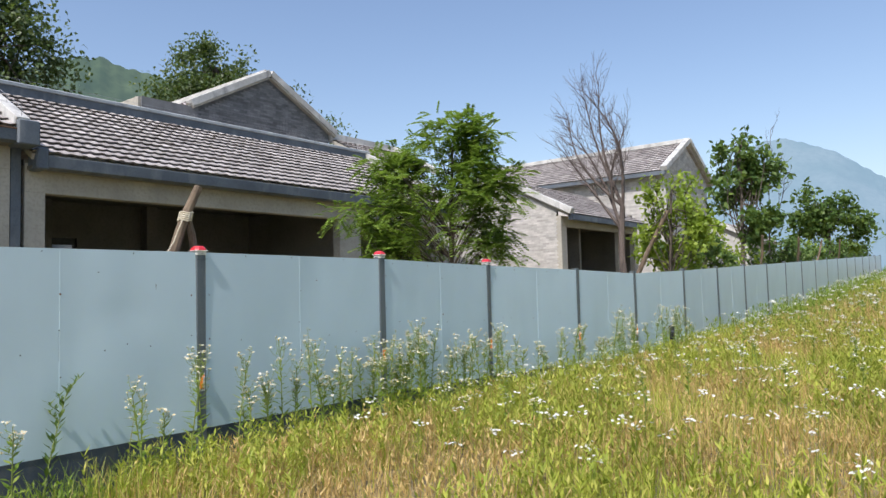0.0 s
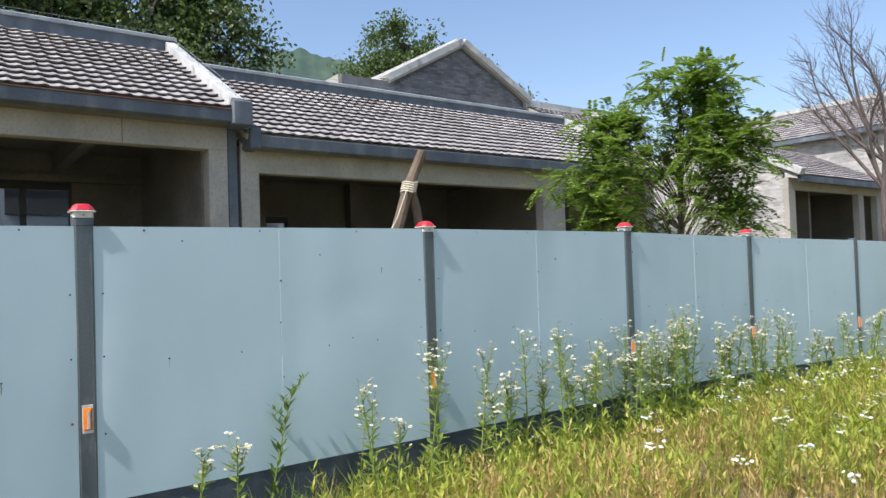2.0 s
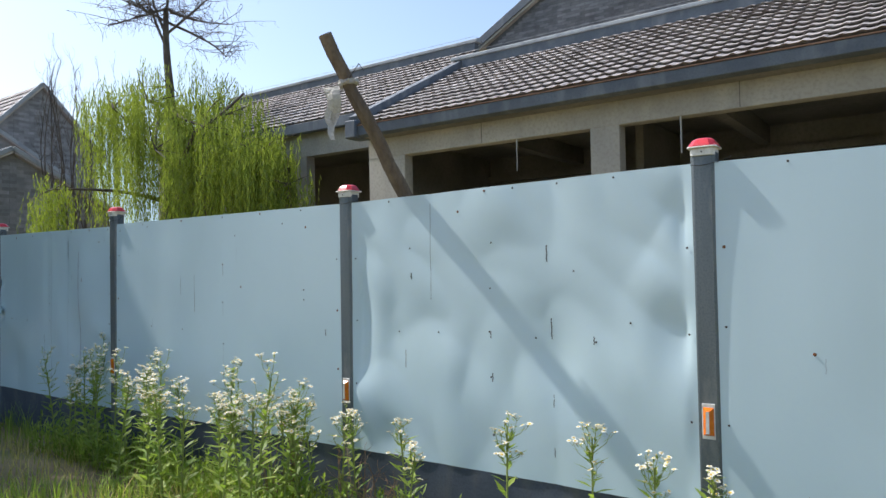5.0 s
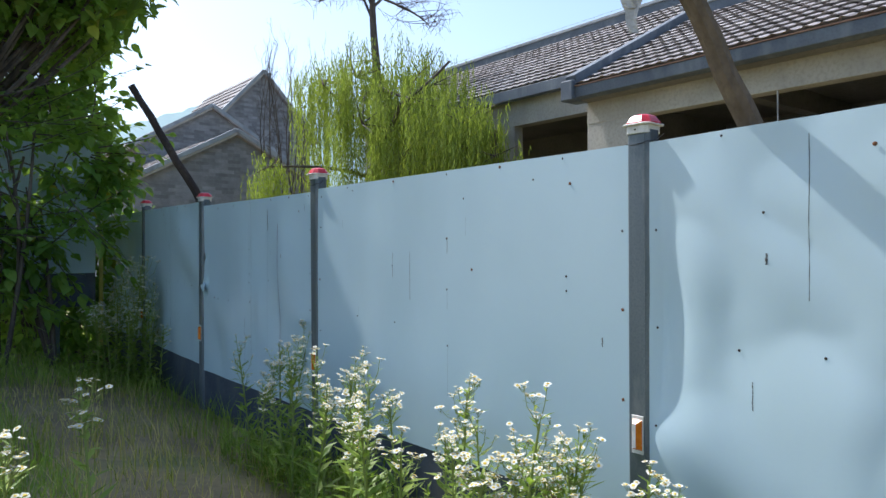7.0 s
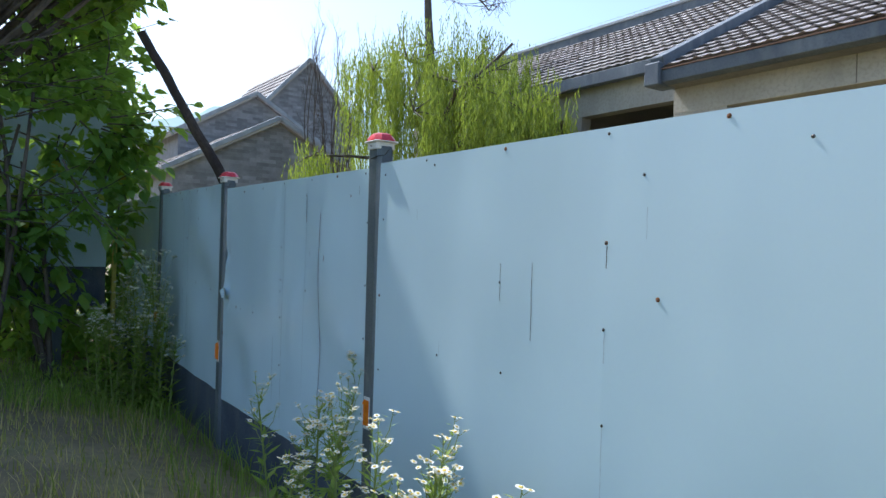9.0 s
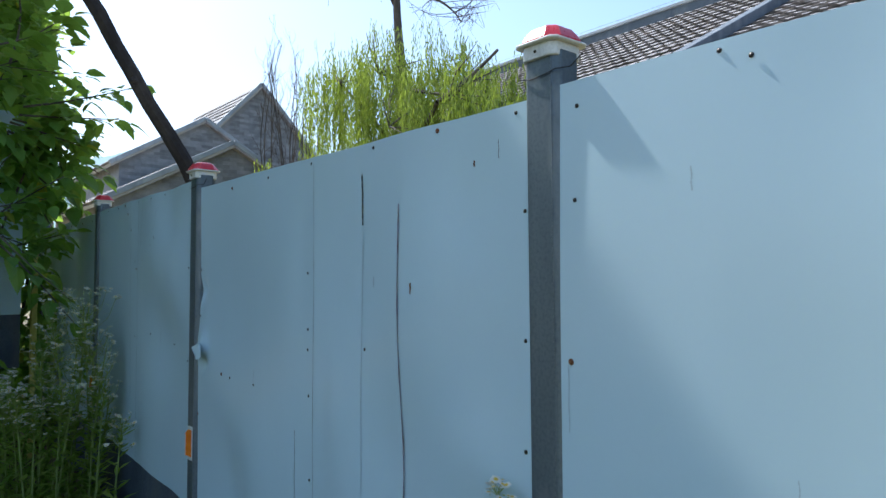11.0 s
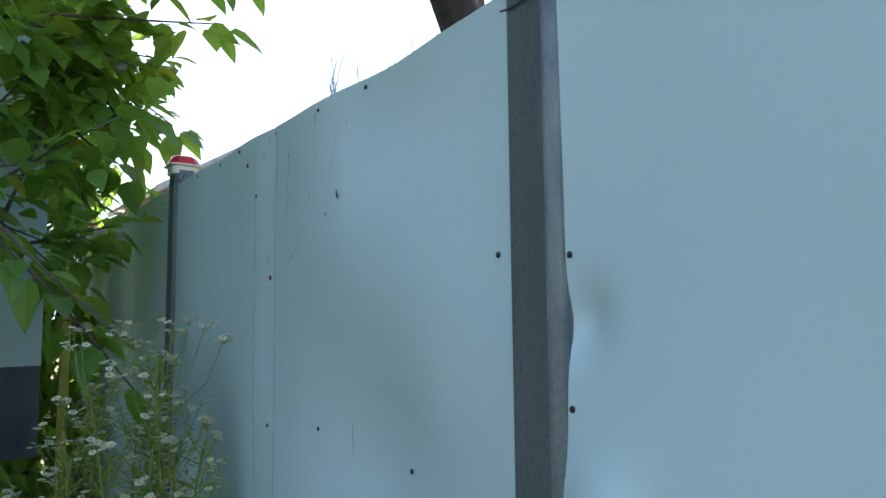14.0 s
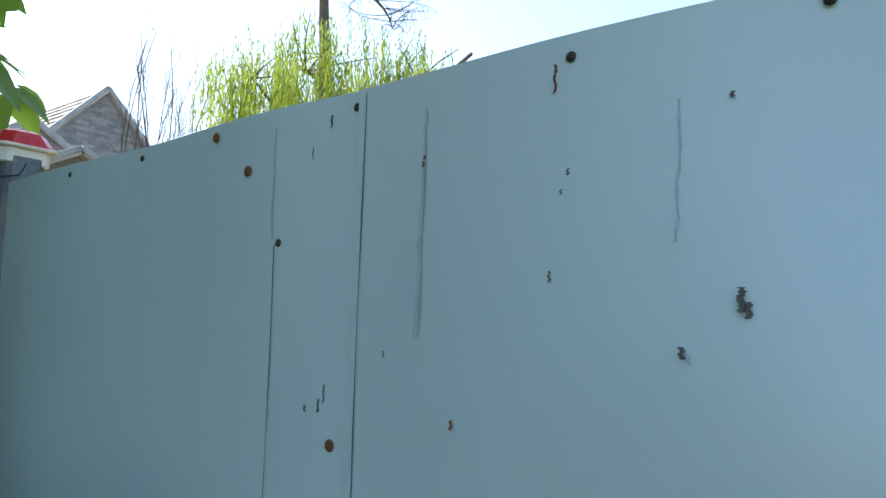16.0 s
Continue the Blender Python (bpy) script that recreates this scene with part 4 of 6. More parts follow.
def gable_house(name, label, x, y0, y1, z_eave, z_apex, back, brick_mat, mortar, cope, z0=0.3):
    """A storeyed block whose gable faces +x; its ridge runs back along -x."""
    h = thing(name, label, "house")
    ym = (y0 + y1) / 2
    part("wall", MB().prism([(x, y0, z0), (x, y1, z0), (x, y1, z_eave), (x, ym, z_apex), (x, y0, z_eave)], (-back, 0, 0), (0, 0, 0)), mortar, h)
    brick_face(h, "brickwork", (x, [(y0, z_eave - 2.6), (y1, z_eave - 2.6), (y1, z_eave), (ym, z_apex), (y0, z_eave)]), "x", brick_mat)
    o = 0.35
    k = (z_apex - z_eave) / (ym - y0)
    roof_slope(h, "roof", (x + 0.2, y0 - o, z_eave - k * o + 0.15), (x + 0.2, ym, z_apex + 0.15), (-1, 0, 0), back, 0, 11)
    roof_slope(h, "roof", (x + 0.2 - back, y1 + o, z_eave - k * o + 0.15), (x + 0.2 - back, ym, z_apex + 0.15), (1, 0, 0), back, 0, 11)
    verge(h, (x + 0.05, y0 - o, z_eave - k * o + 0.18), (x + 0.05, ym, z_apex + 0.18), cope, 0.42, 0.2)
    verge(h, (x + 0.05, y1 + o, z_eave - k * o + 0.18), (x + 0.05, ym, z_apex + 0.18), cope, 0.42, 0.2)
    verge(h, (x + 0.1, ym, z_apex + 0.2), (x - back, ym, z_apex + 0.2), cope, 0.5, 0.16)
    return h


ha = gable_house("gabled_house", "two-storey dark grey brick house with pale gable coping", -26.0, 16.0, 23.4, 9.55, 11.55, 9.0, BRICKD, MORTAR, TRIML)
part("parapet", MB().box(-30.0, -26.0, 13.4, 15.9, 7.0, 9.45), CONC, ha, "low plastered parapet beside the gable")
part("parapet_face", MB().box(-25.99, -25.9, 13.5, 16.0, 7.0, 9.45), BRICKD, ha)
roof_slope(ha, "side_roof", (-23.4, 23.6, 8.0), (-26.0, 23.6, 9.3), (0, 1, 0), 4.6, 0, 7)
verge(ha, (-22.9, 28.3, 7.7), (-26.0, 28.3, 9.4), TRIML)
part("side_ridge", MB().box(-26.3, -25.9, 23.5, 28.4, 9.2, 9.6), TRIML, ha)
hl = gable_house("gabled_house", "two-storey dark grey brick house behind the tiled roof", -26.0, -15.2, -7.0, 10.1, 12.35, 9.0, BRICKD, MORTAR, TRIM)
part("parapet", MB().box(-29.0, -26.0, -6.6, -4.2, 6.0, 10.2), BRICKD, hl)
sc = MB()
for yy in (-6.75, -6.05):
    sc.tube([(-25.6, yy, 8.3), (-25.6, yy, 10.75 + 0.3 * (yy > -6.3))], [0.03, 0.03], 5)
sc.tube([(-25.55, -7.0, 9.8), (-25.55, -5.9, 9.85)], [0.03, 0.03], 5)
sc.tube([(-25.55, -7.0, 10.2), (-25.55, -5.9, 10.25)], [0.03, 0.03], 5)
part("scaffold_frame", sc, surface("timber_orange", (0.35, 0.18, 0.12), (0.45, 0.26, 0.18), 8, 0.8), hl)
part("flag", MB().prism([(-25.6, -6.5, 10.5), (-25.6, -6.05, 10.95), (-25.6, -6.05, 10.6)], (0, 0, 0), (0.01, 0, 0)), WHITEPL, hl)

# the house that carries on the row beyond the open house
hd = thing("open_house", "unfinished house with brown tiled roof, half hidden by the willow", "house")
roof_slope(hd, "roof", (-19.5, -27.7, 6.5), (-24.0, -27.7, 9.3), (0, 1, 0), 13.4)
ridge_wall(hd, (-24.0, -28.0, 9.3), (-24.0, -14.4, 9.3), 0.25)
part("fascia", MB().box(-19.65, -19.4, -27.8, -14.3, 6.15, 6.48), TRIM, hd, bevel=0.012)
part("beam", MB().box(-20.2, -19.8, -27.7, -14.3, 5.4, 6.3), CONC, hd)
for y0, y1 in ((-15.6, -14.5), (-19.4, -18.8), (-23.6, -23.0), (-27.7, -27.1)):
    part("column", MB().box(-20.2, -19.82, y0, y1, FLOOR, 5.42), CONC, hd)
part("floor_slab", MB().box(-25, -19.8, -27.6, -14.4, -0.6, FLOOR), CONCD, hd)
part("rear_wall", MB().box(-25.2, -25.0, -27.7, -14.3, FLOOR, 8.6), CONCD, hd)
for y0 in (-27.7, -14.6):
    part("side_wall", MB().prism([(-25.0, y0, FLOOR), (-20.2, y0, FLOOR), (-20.2, y0, 6.6), (-24.0, y0, 8.95), (-25.0, y0, 8.5)], (0, 0, 0), (0, 0.3, 0)), CONCD, hd)
part("ceiling_slab", MB().box(-25.0, -19.9, -27.6, -14.5, 6.0, 6.2), CONCD, hd)

# pale brick house farther along
hc = thing("brick_house", "pale grey brick house with white gable coping and open bay", "house")
G = 32.4
part("wall", MB().prism([(-26.4, G, 0.4), (-18.2, G, 0.4), (-18.2, G, 5.6), (-22.1, G, 7.55), (-26.4, G, 5.4)], (0, 0, 0), (0, 0.3, 0)), MORTARL, hc)
brick_face(hc, "brickwork", (G, [(-26.4, 1.6), (-18.0, 1.6), (-18.0, 5.5), (-22.1, 7.5), (-26.4, 5.4)]), "y", BRICKL)
part("beam", MB().box(-18.2, -17.9, G, 42.4, 4.75, 5.3), CONC, hc)
for y0, y1 in ((G, 33.0), (39.6, 40.2), (41.8, 42.4)):
    part("column", MB().box(-18.2, -17.9, y0, y1, 0.4, 4.78), CONC, hc)
part("rear_wall", MB().box(-24.2, -24.0, G + 0.3, 42.4, 0.4, 5.6), CONCD, hc)
part("end_wall", MB().box(-24.2, -18.2, 42.1, 42.4, 0.4, 6.0), CONCD, hc)
part("inner_wall", MB().box(-23.8, -19.0, 36.5, 36.7, 0.4, 5.0), CONCD, hc)
part("ceiling_slab", MB().box(-24.0, -18.0, G + 0.3, 42.3, 5.1, 5.25), CONCD, hc)
part("floor_slab", MB().box(-24.2, -17.8, G, 42.4, -0.4, 0.4), CONCD, hc)
roof_slope(hc, "roof", (-17.3, G, 5.35), (-22.1, G, 7.75), (0, 1, 0), 10.2, 0, 13)
part("rear_roof", MB().prism([(-22.1, 0, 7.75), (-26.8, 0, 5.4), (-26.8, 0, 5.2), (-22.1, 0, 7.55)], (0, G, 0), (0, 42.6, 0)), TILE, hc)
part("fascia", MB().box(-17.45, -17.22, G, 42.6, 5.05, 5.33), TRIM, hc)
verge(hc, (-17.2, G - 0.05, 5.42), (-22.1, G - 0.05, 7.85), TRIML, 0.4, 0.22)
verge(hc, (-26.9, G - 0.05, 5.42), (-22.1, G - 0.05, 7.85), TRIML, 0.4, 0.22)
part("finial", MB().box(-22.4, -21.85, G - 0.25, G + 0.3, 7.9, 8.5), TRIML, hc, bevel=0.05)
h2 = thing("storeyed_house", "two-storey pale house with long grey tiled roof", "house")
part("wall", MB().prism([(-17.4, 46.3, 0.4), (-17.4, 55.0, 0.4), (-17.4, 55.0, 9.3), (-17.4, 50.6, 11.6), (-17.4, 46.3, 9.3)], (-17.0, 0, 0), (0, 0, 0)), MORTARL, h2)
brick_face(h2, "brickwork", (-17.4, [(46.3, 2.0), (55.0, 2.0), (55.0, 9.3), (50.6, 11.6), (46.3, 9.3)]), "x", BRICKL, 0.14, 0.5)
brick_face(h2, "brickwork", (46.3, [(-34.0, 5.0), (-17.5, 5.0), (-17.5, 9.2), (-34.0, 9.2)]), "y", BRICKL, 0.14, 0.5)
roof_slope(h2, "roof", (-17.2, 45.7, 9.25), (-17.2, 50.6, 11.85), (-1, 0, 0), 18.0, 0, 13)
part("rear_roof", MB().prism([(-17.2, 50.6, 11.85), (-17.2, 55.6, 9.2), (-17.2, 55.6, 9.0), (-17.2, 50.6, 11.6)], (-18, 0, 0), (0, 0, 0)), TILE, h2)
part("fascia", MB().box(-35.0, -17.15, 45.62, 45.8, 8.95, 9.22), TRIM, h2)
verge(h2, (-17.2, 45.6, 9.3), (-17.2, 50.6, 11.95), TRIML, 0.45, 0.22)
verge(h2, (-17.2, 55.7, 9.2), (-17.2, 50.6, 11.95), TRIML, 0.45, 0.22)
verge(h2, (-17.0, 50.6, 11.95), (-35.0, 50.6, 11.95), TRIML, 0.5, 0.2)
h3 = thing("distant_house", "small pale house with grey tiled roof far along the row", "house")
part("wall", MB().prism([(-22.6, 60, 0.6), (-15.8, 60, 0.6), (-15.8, 60, 5.0), (-19.2, 60, 6.8), (-22.6, 60, 5.0)], (0, 0, 0), (0, 9, 0)), MORTARL, h3)
roof_slope(h3, "roof", (-15.4, 59.8, 4.95), (-19.2, 59.8, 6.95), (0, 1, 0), 9.4, 0, 9)
verge(h3, (-15.3, 59.8, 5.0), (-19.2, 59.8, 7.05), TRIML)
verge(h3, (-23.0, 59.8, 5.0), (-19.2, 59.8, 7.05), TRIML)
yard = thing("courtyard_wall", "grey rendered wall behind the open house", "wall", kind="structure")
part("wall", MB().box(-32.0, -31.6, -6.8, 15.5, -0.4, 7.2), TRIMCAP, yard)
# Dark panels stand in for the dark roof and foliage above the wall.
for yy in (-4.5, -1.0, 2.5, 6.5, 10.0):
    part("wall_opening", MB().box(-31.61, -31.55, yy, yy + 2.7, 4.1, 6.4), FRAME, yard)

# Grey brick made lighter to stand for the haze over the far houses.
BRICKF = surface("haze_lightened_brick", (0.2, 0.205, 0.21), (0.27, 0.275, 0.28), 2.2, 0.9, 0, 0.4, 30, island=0.25)
# houses beyond the end of the hoarding
for (name, lab, x0, x1, y, ze, za) in (("gabled_house", "dark grey brick house with low tiled roof beyond the hoarding", -21.3, -12.4, -34.3, 4.6, 6.87), ("gabled_house", "grey house with plain gable beyond the willow", -23.0, -14.8, -42.8, 7.35, 9.7), ("gabled_house", "tall grey gabled house in haze beyond the willow", -27.2, -20.2, -46.4, 9.3, 13.2)):
    h = thing(name, lab, "house")
    xm = (x0 + x1) / 2
    part("wall", MB().prism([(x0, y, 0.0), (x1, y, 0.0), (x1, y, ze), (xm, y, za), (x0, y, ze)], (0, -10, 0), (0, 0, 0)), BRICKF, h)
    brick_face(h, "brickwork", (y + 0.018, [(x0, 2.0), (x1, 2.0), (x1, ze), (xm, za), (x0, ze)]), "y", BRICKF, 0.16, 0.6)
    roof_slope(h, "roof", (x1 + 0.5, y - 10, ze - 0.25), (xm, y - 10, za + 0.15), (0, 1, 0), 10.3, 0, 10)
    part("rear_roof", MB().prism([(xm, 0, za + 0.15), (x0 - 0.5, 0, ze - 0.2), (x0 - 0.5, 0, ze - 0.4), (xm, 0, za)], (0, y - 10, 0), (0, y + 0.3, 0)), TILE, h)
    verge(h, (x1 + 0.5, y + 0.2, ze - 0.2), (xm, y + 0.2, za + 0.2), TRIMCAP, 0.26, 0.1)
    verge(h, (x0 - 0.5, y + 0.2, ze - 0.2), (xm, y + 0.2, za + 0.2), TRIMCAP, 0.26, 0.1)

# ---- hills ----


def hill(name, label, pts, depth, material, seed, rough):
    """A wooded ridge through a few crest points, with a slope towards the viewer and an uneven outline."""
    mb = MB()
    n, m = 240, 36
    P = [Vector(p) for p in pts]
    for i in range(n + 1):
        f = i / n * (len(P) - 1)
        a = min(int(f), len(P) - 2)
        p = P[a].lerp(P[a + 1], smooth01(0, 1, f - a))
        toward = Vector((-p.x, -p.y, 0)).normalized()
        for j in range(m + 1):
            q = p + toward * depth * (j / m)
            big = noise.noise(Vector((q.x, q.y, seed * 9)) / (rough * 14))
            small = noise.noise(Vector((q.x, q.y, seed * 9 + 3)) / (rough * 2.2))
            q.z = p.z * (1 - j / m) ** 1.15 + rough * (1.6 * big * min(1, j / 4) + 0.8 * small) - 3 * (j == m)
            mb.v.append(tuple(q))
    for i in range(n):
        for j in range(m):
            o = i * (m + 1) + j
            mb.f.append((o, o + 1, o + m + 2, o + m + 1))
    tagged(part(name, mb, material, smooth=True), label, "hill", kind="structure")


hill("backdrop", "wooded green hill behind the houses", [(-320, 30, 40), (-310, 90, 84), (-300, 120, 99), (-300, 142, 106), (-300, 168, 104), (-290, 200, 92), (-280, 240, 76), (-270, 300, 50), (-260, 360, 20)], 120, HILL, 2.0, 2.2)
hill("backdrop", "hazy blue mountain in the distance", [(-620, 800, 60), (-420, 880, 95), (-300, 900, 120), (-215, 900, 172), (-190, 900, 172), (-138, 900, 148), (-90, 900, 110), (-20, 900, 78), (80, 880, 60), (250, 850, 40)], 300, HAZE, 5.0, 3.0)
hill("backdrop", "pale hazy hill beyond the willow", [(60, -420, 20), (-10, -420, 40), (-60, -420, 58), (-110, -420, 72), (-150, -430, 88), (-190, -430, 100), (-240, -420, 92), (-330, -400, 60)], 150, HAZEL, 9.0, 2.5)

# ---- poles ----
t = thing("leaning_pole", "weathered timber pole leaning over the hoarding, grey rag tied on", "pole")
A, B = Vector((-7.1, -4.33, 1.95)), Vector((-6.47, -4.58, 3.14))
n = 9
pts = [A.lerp(B, i / n) + Vector((rnd(-1, 1), rnd(-1, 1), 0)) * 0.008 for i in range(n + 1)]
A2 = A + (A - B) * 2.0
part("shaft", MB().tube([A2] + pts, [0.062] + [0.056 - 0.0008 * i + rnd(-0.003, 0.003) for i in range(n + 1)], 10), WOOD, t, smooth=False)
mb = MB()
c = A.lerp(B, 0.72)
for i in range(7):
    d = Vector((math.cos(i * 0.9), math.sin(i * 0.9), 0)) * 0.068
    mb.tube([c + d, c + Vector((d.y, -d.x, 0.012 * i - 0.03))], [0.018, 0.018], 6)
part("rag_knot", mb, CLOTH, t)
mb = MB()
for s_ in (0, 1):
    prev = None
    for i in range(13):
        f = i / 12
        w = 0.05 - 0.02 * f + 0.012 * math.sin(5 * f + s_)
        o = c + Vector((0.07 + 0.012 * math.sin(9 * f + s_), -0.09 - 0.03 * s_ + 0.02 * math.sin(6 * f), -0.03 - (0.4 - 0.12 * s_) * f))
        mb.v += [tuple(o + Vector((0.01, -w, 0))), tuple(o + Vector((0.02 * math.sin(7 * f), 0, 0))), tuple(o + Vector((-0.01, w, 0)))]
        b = len(mb.v) - 6
        if i:
            mb.f += [(b, b + 1, b + 4, b + 3), (b + 1, b + 2, b + 5, b + 4)]
part("rag_tail", mb, CLOTH, t, "frayed grey rag hanging down")
mb = MB().tube([c + Vector((0.05, 0.06, 0.02)), c + Vector((0.06, 0.16, 0.1)), c + Vector((0.05, 0.2, 0.04))], [0.004] * 3, 5)
part("wire_end", mb, WIRE, t)

t = thing("tree_stake", "short weathered stake lashed with pale rope behind the hoarding", "stake")
part("stake", MB().tube([(-7.35, 3.52, -0.5), (-7.2, 3.79, 1.95), (-7.17, 3.93, 2.4), (-7.15, 4.1, 2.77)], [0.065, 0.06, 0.055, 0.05], 10), WOOD, t)
part("brace", MB().tube([(-7.25, 4.35, 0.5), (-7.2, 4.04, 2.2), (-7.18, 3.98, 2.42)], [0.05, 0.045, 0.03], 8), WOOD, t)
mb = MB()
for i in range(5):
    c = Vector((-7.17, 3.93 + 0.006 * i, 2.36 + 0.022 * i))
    mb.tube([c + Vector((0.074 * math.cos(a * math.pi / 5), 0.074 * math.sin(a * math.pi / 5), 0.012 * math.sin(a))) for a in range(11)], [0.011] * 11, 5, False)
mb.tube([(-7.1, 3.86, 2.36), (-7.12, 3.76, 2.1), (-7.08, 3.66, 1.98)], [0.008] * 3, 5)
part("rope", mb, surface("pale_rope", (0.5, 0.45, 0.34), (0.62, 0.57, 0.45), 20, 0.95, 0, 0.5, 80), t)

t = thing("leaning_pole", "long dark timber pole leaning against a hoarding post", "pole")
P0, P1 = Vector((-7.1, -11.5, 2.0)), Vector((-6.26, -11.56, 3.4))
part("shaft", MB().tube([P0 + (P0 - P1) * 1.05 + Vector((0, 0, 0.1))] + [P0.lerp(P1, i / 8) + Vector((rnd(-1, 1), rnd(-1, 1), 0)) * 0.01 for i in range(9)], [0.06] + [0.054 - 0.0015 * i + rnd(-0.003, 0.003) for i in range(9)], 10), DARKWOOD, t)
part("knot", MB().lathe([(0.02, 0), (0.03, 0.02), (0.018, 0.05)], 8, tuple(P0.lerp(P1, 0.45) + Vector((0.04, 0.03, 0)))), DARKWOOD, t)

# black stub post in the meadow
t = thing("bollard", "short black plastic marker post in the weeds", "post", at=(-6.0, 15.9, ground_z(-6.0, 15.9)))
part("shaft", MB().lathe([(0.06, -0.2), (0.06, 0.78), (0.055, 0.8), (0.045, 0.82)], 12), WIRE, t, smooth=False)
part("band", MB().lathe([(0.064, 0.66), (0.064, 0.7)], 12), GALV, t)
# timber props far along the hoarding
for y, lean in ((33.0, 1.0), (37.5, -0.9), (43.0, 0.9), (27.0, 0.8)):
    t = thing("timber_prop", "thin bare timber prop leaning on the hoarding", "pole", "timber props")
    x, _, z = post_at(6 + round((y - 18.7) / 2.95))
    part("shaft", MB().tube([(x - 0.5, y + lean * 0.9, z - 2), (x + 0.05, y, z + 0.2), (x + 0.15, y - lean * 0.3, z + 0.9)], [0.05, 0.045, 0.04], 7), WOOD, t)

# ---- raised hoarding across the end ----
t = thing("end_hoarding", "raised pale hoarding across the end, dark plinth, half overgrown", "fence panel")
EY, EX = -15.0, -6.62
for i in range(4):
    x0 = EX + 1.5 * i
    part("sheet", MB().box(x0, x0 + 1.496, EY - 0.003 - 0.002 * (i % 2), EY, 1.07, 3.1), PAINT, t)
part("plinth", MB().box(EX, EX + 6, EY - 0.05, EY - 0.006, 0.54, 1.068), NAVY, t)
for i in range(3):
    part("leg", MB().box(EX + 0.5 + 2.4 * i, EX + 0.62 + 2.4 * i, EY - 0.12, EY - 0.055, -0.7, 3.0), GALV, t, bevel=0.006)
# Yellow strip added in place of the bright yellow showing through the corner gap.
t = thing("corner_post", "narrow yellow strip standing in for the bright gap in the corner", "post")
part("column", MB().box(-6.86, -6.8, -15.6, -15.54, -0.7, 1.7), surface("gap_yellow", (0.6, 0.5, 0.1), (0.72, 0.62, 0.18), 8, 0.6), t, bevel=0.006)

# ---- trees ----


def limb(mb, a, b, r0, r1, n=6, bend=0.12, sides=6):
    a, b = Vector(a), Vector(b)
    side = Vector((rnd(-1, 1), rnd(-1, 1), rnd(-0.3, 0.5))) * bend * (b - a).length
    pts = [a.lerp(b, i / n) + side * math.sin(math.pi * i / n) for i in range(n + 1)]
    mb.tube(pts, [r0 + (r1 - r0) * i / n for i in range(n + 1)], sides, False)
    return pts


def rdir():
    while True:
        v = Vector((rnd(-1, 1), rnd(-1, 1), rnd(-1, 1)))
        if 0.1 < v.length < 1:
            return v.normalized()


def leafy_tree(name, label, base, top, blobs, material, leaf=0.3, per=220, clumps=14, bark=BARK, r=0.2, category="tree"):
    """A trunk, limbs into every clump, and leaves clustered unevenly. blobs: (x, y, z, rx, ry, rz)."""
    t = thing(name, label, category)
    wood, crown = MB(), MB()
    base, top = Vector(base), Vector(top)
    trunk = limb(wood, base, top, r, r * 0.45, 8, 0.03, 8)
    for (x, y, z, rx, ry, rz) in blobs:
        for _ in range(clumps):
            d = rdir() * rnd(0.45, 1.0)
            c = Vector((x + d.x * rx, y + d.y * ry, z + d.z * rz))
            limb(wood, trunk[random.randint(3, 8)], c, r * 0.28, 0.012, 5, 0.15, 5)
            s = rnd(0.55, 1.25) * 0.34 * (rx + ry + rz) / 3
            for _ in range(int(per * rnd(0.6, 1.3))):
                q = c + rdir() * s * min(1.7, abs(random.gauss(0, 1.1)) + 0.15)
                dd = rdir()
                dd.z -= 0.3
                n = rdir()
                n.z += 0.8
                crown.leaf(q, dd, n, leaf * rnd(0.6, 1.3), leaf * rnd(0.45, 0.8))
    part("trunk", wood, bark, t)
    part("crown", crown, material, t)
    return t


def locust_tree(base, blobs, n):
    """A young locust with feathered leaves in layered sprays."""
    t = thing("locust_tree", "young green locust tree with feathery leaves behind the hoarding", "tree")
    wood, crown = MB(), MB()
    base = Vector(base)
    trunk = limb(wood, base, base + Vector((0.25, 0.1, 5.6)), 0.11, 0.03, 10, 0.02, 8)
    for i in range(n):
        bx, by, bz, rx, ry, rz = blobs[i % len(blobs)]
        d = rdir() * rnd(0.2, 0.92)
        c = Vector((bx + d.x * rx, by + d.y * ry, bz + d.z * rz))
        start = min(trunk, key=lambda p: abs(p.z - max(1.6, c.z - 1.7)))
        pts = limb(wood, start, c, 0.014, 0.004, 6, 0.12, 5)
        for _ in range(15):
            p = c + rdir() * rnd(0.05, 0.34)
            out = (p - c).normalized() + rdir() * 0.5 + Vector((0, 0, 0.2))
            out.normalize()
            ln = rnd(0.28, 0.46)
            side = out.cross(Vector((0, 0, 1)))
            side = side.normalized() if side.length > 0.05 else Vector((1, 0, 0))
            for k in range(1, 9):
                f = k / 8
                q = p + out * ln * f + Vector((0, 0, -0.12 * f * f))
                for s_ in (-1, 1):
                    dl = side * s_ + out * 0.35 + Vector((0, 0, -0.15))
                    crown.leaf(q, dl, Vector((rnd(-0.5, 0.5), rnd(-0.5, 0.5), 1)), rnd(0.11, 0.16), 0.065, 0.5)
    part("trunk", wood, BARK, t)
    part("crown", crown, LOCUST, t)


locust_tree((-10.9, 13.5, -0.5), [(-11.4, 13.5, 4.0, 3.0, 2.0, 1.2), (-10.3, 13.3, 5.3, 1.2, 1.1, 1.0), (-13.0, 13.6, 3.6, 1.6, 1.5, 1.1), (-9.2, 13.3, 3.9, 1.0, 1.2, 1.2), (-9.6, 13.5, 2.8, 1.2, 1.4, 0.9), (-12.6, 13.5, 2.6, 1.8, 1.5, 0.7), (-12.4, 13.4, 4.9, 1.2, 1.1, 0.8)], 150)


